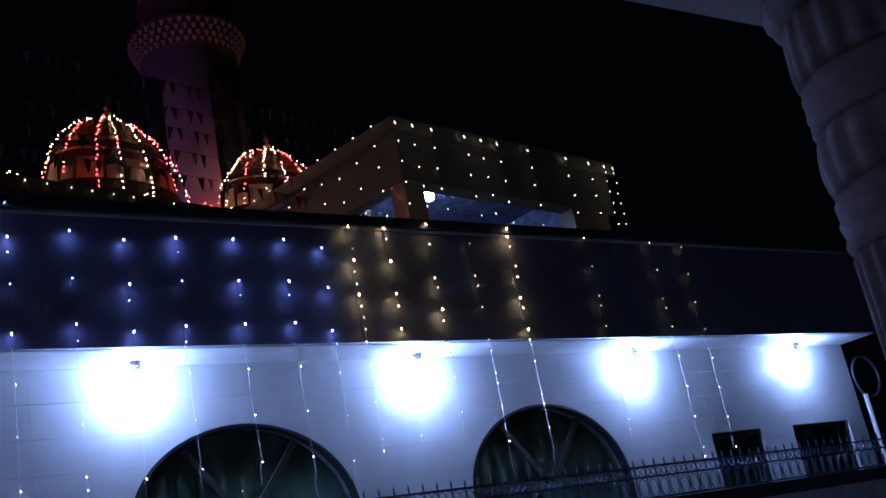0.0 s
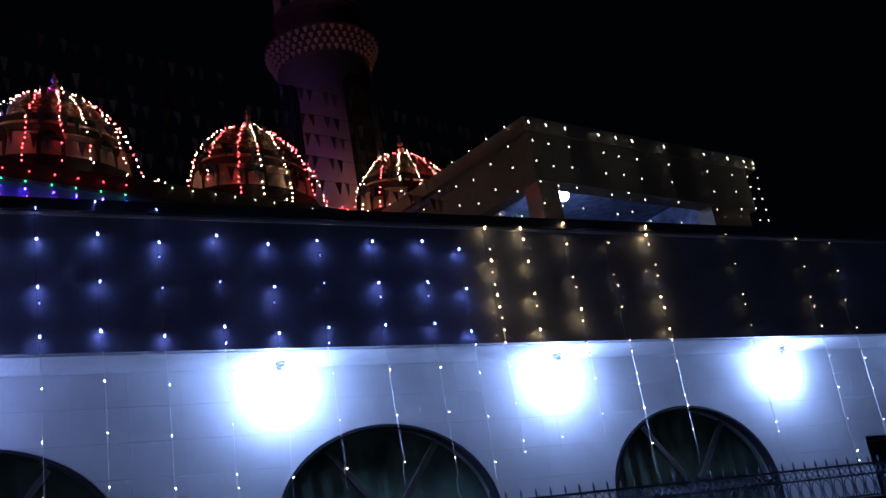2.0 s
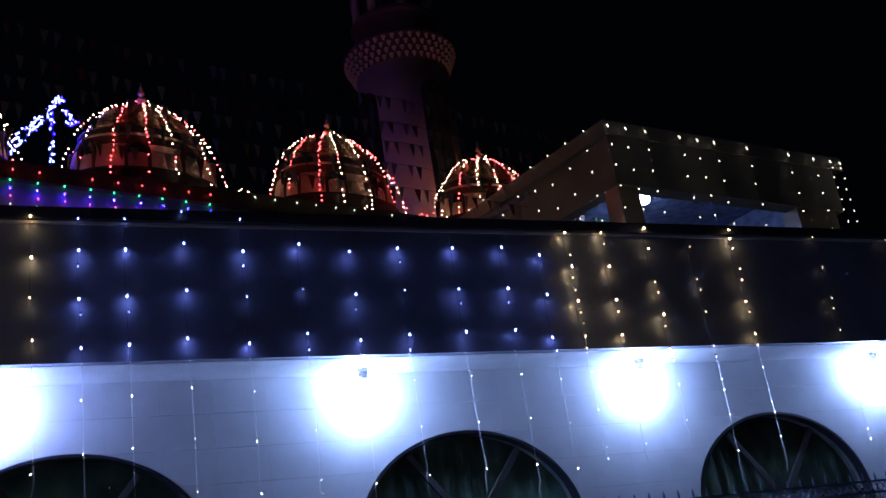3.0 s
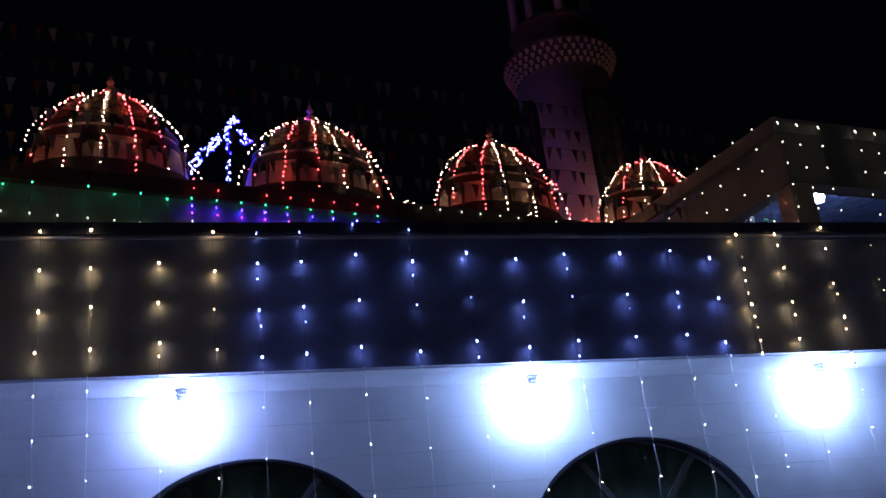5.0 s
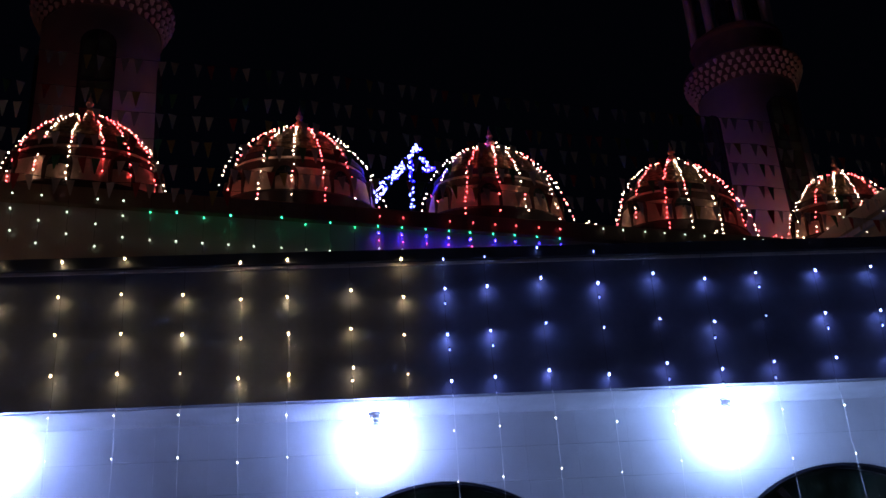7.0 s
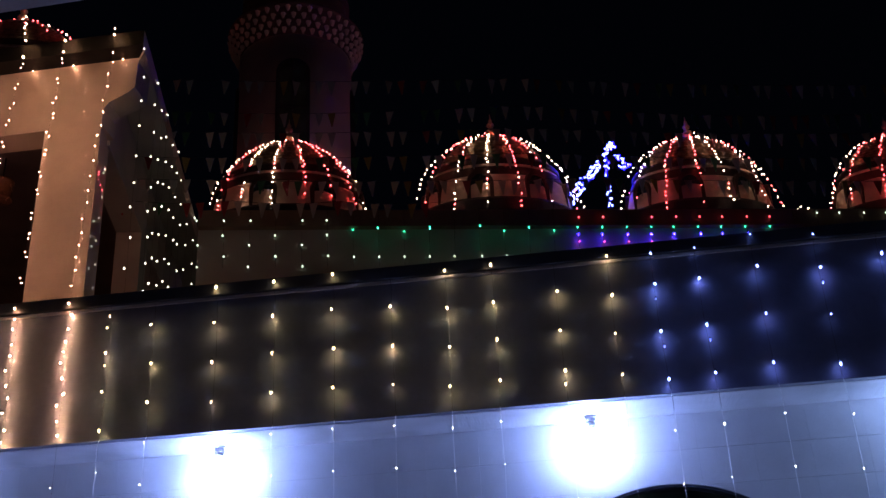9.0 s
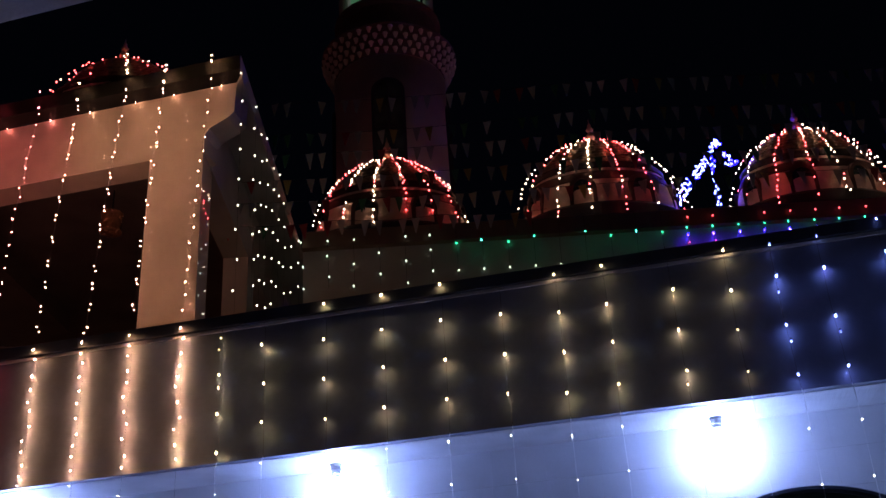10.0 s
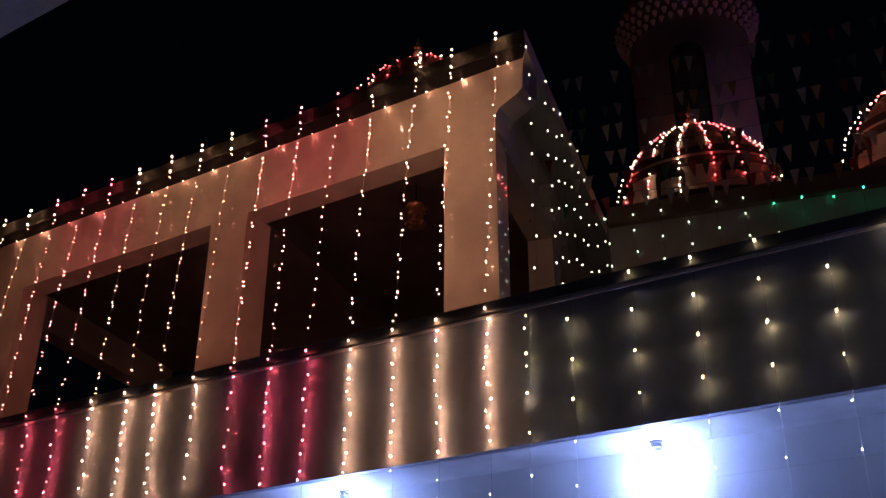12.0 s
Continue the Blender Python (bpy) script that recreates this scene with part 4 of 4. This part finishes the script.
# minarets
def minaret(x, y, R, zj, turn, lit):
    m = empty("minaret", pose(x, y, 0, 0, 0, turn))
    tagged(m, "tall round cream minaret with corbelled gallery", "minaret", "minarets")
    bm = bmesh.new()
    lathe(bm, [(R * 1.03, 0), (R * 1.02, 10), (R, zj)], 64)
    part("shaft", bm, M_MINARET, m, smooth=True)
    for k in range(4):
        bm = bmesh.new()
        r0, z0 = R + 0.01 + 0.07 * k, zj + 0.15 * k
        lathe(bm, [(r0 - 0.03, z0), (r0 + 0.0, z0 + 0.15)], 64)
        # darker than the corbels: shade of the gaps is put into the colour
        tier = part("corbel_tier", bm, M_CORBEL_SHADE, m, "ring behind the corbels, darkened for shade")
        n = 40
        bm = bmesh.new()
        bmesh.ops.create_cone(bm, cap_ends=True, segments=6, radius1=0.025, radius2=0.066, depth=0.125, matrix=pose(r0 + 0.03, 0, z0 + 0.075))
        cone = mesh_of("corbel", bm, M_MINARET)
        for i in range(n):
            share("corbel", cone, pose(0, 0, 0, 0, 0, 360 * (i + 0.5 * (k % 2)) / n), tier)
    zt = zj + 0.6
    # floor and lantern base get dark colours for the dim light up here
    bm = bmesh.new()
    lathe(bm, [(R + 0.25, zt), (R + 0.3, zt + 0.03), (R + 0.3, zt + 0.09), (R + 0.1, zt + 0.16)], 64)
    part("gallery_floor", bm, M_CORBEL_SHADE, m)
    bm = bmesh.new()
    lathe(bm, [(R - 0.12, zt + 0.16), (R - 0.12, zt + 0.95), (R - 0.02, zt + 1.0), (R - 0.02, zt + 1.1), (R - 0.2, zt + 1.12)], 48)
    part("lantern_base", bm, M_BROWN, m)
    for k in range(8):
        a = 45 * k + 22.5
        bm = bmesh.new()
        rod(bm, (R - 0.2, 0, zt + 1.1), (R - 0.2, 0, zt + 3.4), 0.12, 12)
        bmesh.ops.transform(bm, matrix=pose(0, 0, 0, 0, 0, a), verts=bm.verts[:])
        part("lantern_column", bm, M_MINARET, m)
        bm = bmesh.new()
        box(bm, R - 0.32, R - 0.28, -0.16, 0.16, zt + 1.15, zt + 3.3)
        bmesh.ops.transform(bm, matrix=pose(0, 0, 0, 0, 0, a + 22.5), verts=bm.verts[:])
        part("lantern_pane", bm, M_WINDOW if not lit else (G_LANTERN, G_LANTERN2)[k % 2], m, "lantern pane")
    bm = bmesh.new()
    lathe(bm, [(R, zt + 3.4), (R + 0.1, zt + 3.5), (R * 0.95, zt + 3.7), (R * 0.9, zt + 4.4), (R * 0.5, zt + 5.2), (0.05, zt + 5.8), (0.02, zt + 6.6)], 32)
    part("cap", bm, M_MINARET, m, smooth=True)
    for k in range(4):
        turnk = pose(0, 0, 0, 0, 0, 90 * k)
        w, z0, z1 = 0.37, zj - 4.9, zj - 1.05
        o = [(-w, z0), (-w, z1)] + [(-w * math.cos(math.pi * i / 12), z1 + w * math.sin(math.pi * i / 12)) for i in range(1, 12)] + [(w, z1), (w, z0)]
        bm = bmesh.new()
        prism(bm, o, -R - 0.03, -R + 0.25)
        bmesh.ops.transform(bm, matrix=turnk, verts=bm.verts[:])
        wd = part("window", bm, M_FRAME, m, "tall dark arched window surround")
        bm = bmesh.new()
        prism(bm, [(a * 0.8, z0 + 0.08 + (c - z0) * 0.965) for a, c in o], -R - 0.045, -R + 0.2)
        bmesh.ops.transform(bm, matrix=turnk, verts=bm.verts[:])
        part("pane", bm, M_MPANE, wd, "dark greenish glazing")
        bm = bmesh.new()
        box(bm, -0.02, 0.02, -R - 0.07, -R - 0.02, z0 + 0.1, z1 + w * 0.75)
        for zz in (0.25, 0.5, 0.75):
            box(bm, -w * 0.78, w * 0.78, -R - 0.07, -R - 0.02, z0 + (z1 - z0) * zz, z0 + (z1 - z0) * zz + 0.04)
        bmesh.ops.transform(bm, matrix=turnk, verts=bm.verts[:])
        part("glazing_bar", bm, M_FRAME, wd)
    return m


minaret(-5.52, 20.6, 1.3, 16.5, 12, True)
minaret(10.65, 23.5, 1.26, 16.45, 12, False)

# parapet strings
for i in range(46):
    u = -10.6 + 0.43 * i
    if u < -8.4:
        ks = [("pwhite", 9.9), ("pwhite", 9.68), ("pwhite", 9.29)] if i % 2 else [("pwhite", 9.9), ("pwhite", 9.5), ("pwhite", 9.1)]
    elif u < -4.45:
        ks = [("green" if i % 2 else "pgreen", 9.77 + rnd.uniform(-0.03, 0.03)), ("pwhite", 9.27)]
    elif u < -0.4:
        ks = [("pred", 9.95), ("pgreen", 9.81), ("pblue", 9.68), ("pred", 9.53), ("pwhite", 9.38)]
    else:
        ks = [("pwhite", 10.02)]
    if i % 7 == 3:
        ks = ks[1:]
    n0 = -0.17
    bulbs = [(k, mq(u + rnd.uniform(-0.02, 0.02), n0 - 0.02 if z > 9.82 or k == "green" else -0.08, z)) for k, z in ks]
    light_string([mq(u, 0.15, 10.15), mq(u, n0, 10.15), mq(u, n0, 9.8), mq(u, -0.06, 9.6), mq(u, -0.06, 9.1)], bulbs,
                 "coloured LED string on the mosque parapet", "parapet strings", 0.002, M_DARKWIRE)

# loose ends of the dome strings, heaped on the parapet
for u, z, kinds in ((0.15, 10.246, "WWRW"), (2.92, 10.246, "WWRW"), (4.27, 10.246, "WR"), (4.92, 10.246, "RRRW")):
    coil = [mq(u + 0.16 * math.cos(1.1 * i) * (1 - i / 30), 0.3 + 0.1 * math.sin(1.1 * i), z + 0.006 * i) for i in range(16)]
    bulbs = [("dred" if kinds[i % len(kinds)] == "R" else "dwhite", p + Vector((0, -0.02, 0.015))) for i, p in enumerate(coil) if i % 2]
    light_string(coil, bulbs, "heap of LED string light on the parapet", "dome strings", 0.003, M_DARKWIRE)

# lit ornamental frame between two domes
tr = empty("light_ornament", Matrix.Translation(mq(-2.82, 2.2, 10.06)))
tagged(tr, "ornamental frame wrapped in blue white LED lights", "ornament")
ORN = [[(-0.03, 0, 0), (-0.03, 0, 1.5), (0.02, 0, 2.62)], [(-0.85, 0, 1.6), (-0.45, 0, 2.08), (-0.1, 0, 2.45), (0.12, 0, 2.74)],
       [(-0.8, 0.04, 1.5), (-0.4, 0.04, 2.0), (-0.05, 0.04, 2.35)], [(0.2, 0, 2.5), (0.3, 0, 2.42), (0.46, 0, 2.2), (0.22, 0, 2.2)], [(0.08, 0, 2.72), (0.14, 0, 2.8), (0.2, 0, 2.72), (0.12, 0, 2.66)]]
for pl in ORN:
    bm = bmesh.new()
    tube(bm, pl, 0.035, 8)
    part("frame_bar", bm, M_DARKWIRE, tr)
for s, (pl, n) in enumerate(zip(ORN, (50, 48, 34, 22, 22))):
    for i in range(n):
        f = i / n * (len(pl) - 1)
        j = int(f)
        p = Vector(pl[j]).lerp(Vector(pl[min(j + 1, len(pl) - 1)]), f - j)
        if s == 0 and p.z < 1.3:
            continue
        share("bulb", B["deep" if rnd.random() < (0.6 if s == 3 else 0.2) else "cool"], Matrix.Translation(p + Vector((rnd.uniform(-0.045, 0.045), -0.05, rnd.uniform(-0.045, 0.045)))), tr)

# ---- bunting rows ----
bm = bmesh.new()
fl = [(-0.068, 0.0), (0.068, 0.0), (0.008, -0.26), (-0.008, -0.26)]
prism(bm, fl, -0.002, 0.002)
FLAG = []
for m_ in FLAGS:
    b2 = bm.copy()
    FLAG.append(mesh_of("pennant", b2, m_))
bm.free()
for row, (n0, za, zb, sag, L0, L1) in enumerate(((-1.3, 12.02, 12.06, 0.1, -13.6, 11.4), (-1.25, 11.5, 11.55, 0.18, -13.6, 11.4), (-1.35, 10.98, 11.06, 0.1, -13.6, 11.4),
                                                 (-1.2, 10.6, 10.66, 0.1, -13.6, 11.4), (-1.3, 10.08, 10.1, 0.06, -11.8, 11.4), (-1.25, 9.72, 9.68, 0.05, -11.6, -6.6))):
    n = int((L1 - L0) / 0.29)
    f_at = lambda f: mq(L0 + (L1 - L0) * f, n0, za + (zb - za) * f - sag * math.sin(math.pi * ((f * 3) % 1)))
    bm = bmesh.new()
    tube(bm, [f_at(i / 36) for i in range(37)], 0.004, 4)
    bun = tagged(part("bunting", bm, M_DARKWIRE), "row of small triangular pennants strung before the domes", "bunting", "bunting rows")
    for i in range(n):
        if rnd.random() < 0.04:
            continue
        p = f_at((i + 0.3 * (i % 2)) / n)
        share("pennant", FLAG[rnd.choice((0, 0, 0, 0, 0, 1, 2, 3))], Matrix.Translation(p) @ pose(0, 0, 0, rnd.uniform(-10, 10), rnd.uniform(-5, 5), 12 + rnd.uniform(-22, 22)), bun)

# ---- wall tiles ----
TW, TH = 0.6, 0.4
bm = bmesh.new()
box(bm, -TW / 2 + 0.0003, TW / 2 - 0.0003, -0.006, 0.004, -TH / 2 + 0.0015, TH / 2 - 0.0015)
TILE = mesh_of("tile", bm, M_TILE)


def arch_floor(x):
    """Lowest free height of wall at x: the top of an opening, or none."""
    for c in ARCHES:
        if abs(x - c) < ARCH_W:
            return SPRING + ARCH_H * math.sqrt(1 - ((x - c) / ARCH_W) ** 2)
    for a, b in WINDOWS:
        if a < x < b:
            return 3.53
    return 0


def cut_tile(x0, x1, z0, z1):
    n = 36
    xs = [x0 + (x1 - x0) * k / n for k in range(n + 1)]
    lo = [min(max(z0, arch_floor(min(max(x, x0 + 1e-4), x1 - 1e-4))), z1) for x in xs]
    bm = bmesh.new()
    made = False
    for k in range(n):
        if lo[k] < z1 - 0.004 and lo[k + 1] < z1 - 0.004:
            prism(bm, [(xs[k], lo[k]), (xs[k + 1], lo[k + 1]), (xs[k + 1], z1), (xs[k], z1)], 11.994, 12.004)
            made = True
    if made:
        part("tile", bm, M_TILE, wall_n)
    else:
        bm.free()


rows_z = [4.963 - TH * k for k in range(6)]
for zt in rows_z:
    zb = zt - TH
    x = -8.95
    while x < X1 - 0.01:
        xe = min(x + TW, X1)
        tops = [arch_floor(x + 0.01 + (xe - x - 0.02) * k / 8) for k in range(9)]
        if max(tops) <= zb and xe - x > 0.59:
            share("tile", TILE, pose((x + xe) / 2, 12.0, (zt + zb) / 2), wall_n)
        elif min(tops) < zt:
            cut_tile(x + 0.0003, xe - 0.0003, zb + 0.0015, zt - 0.0015)
        x += TW
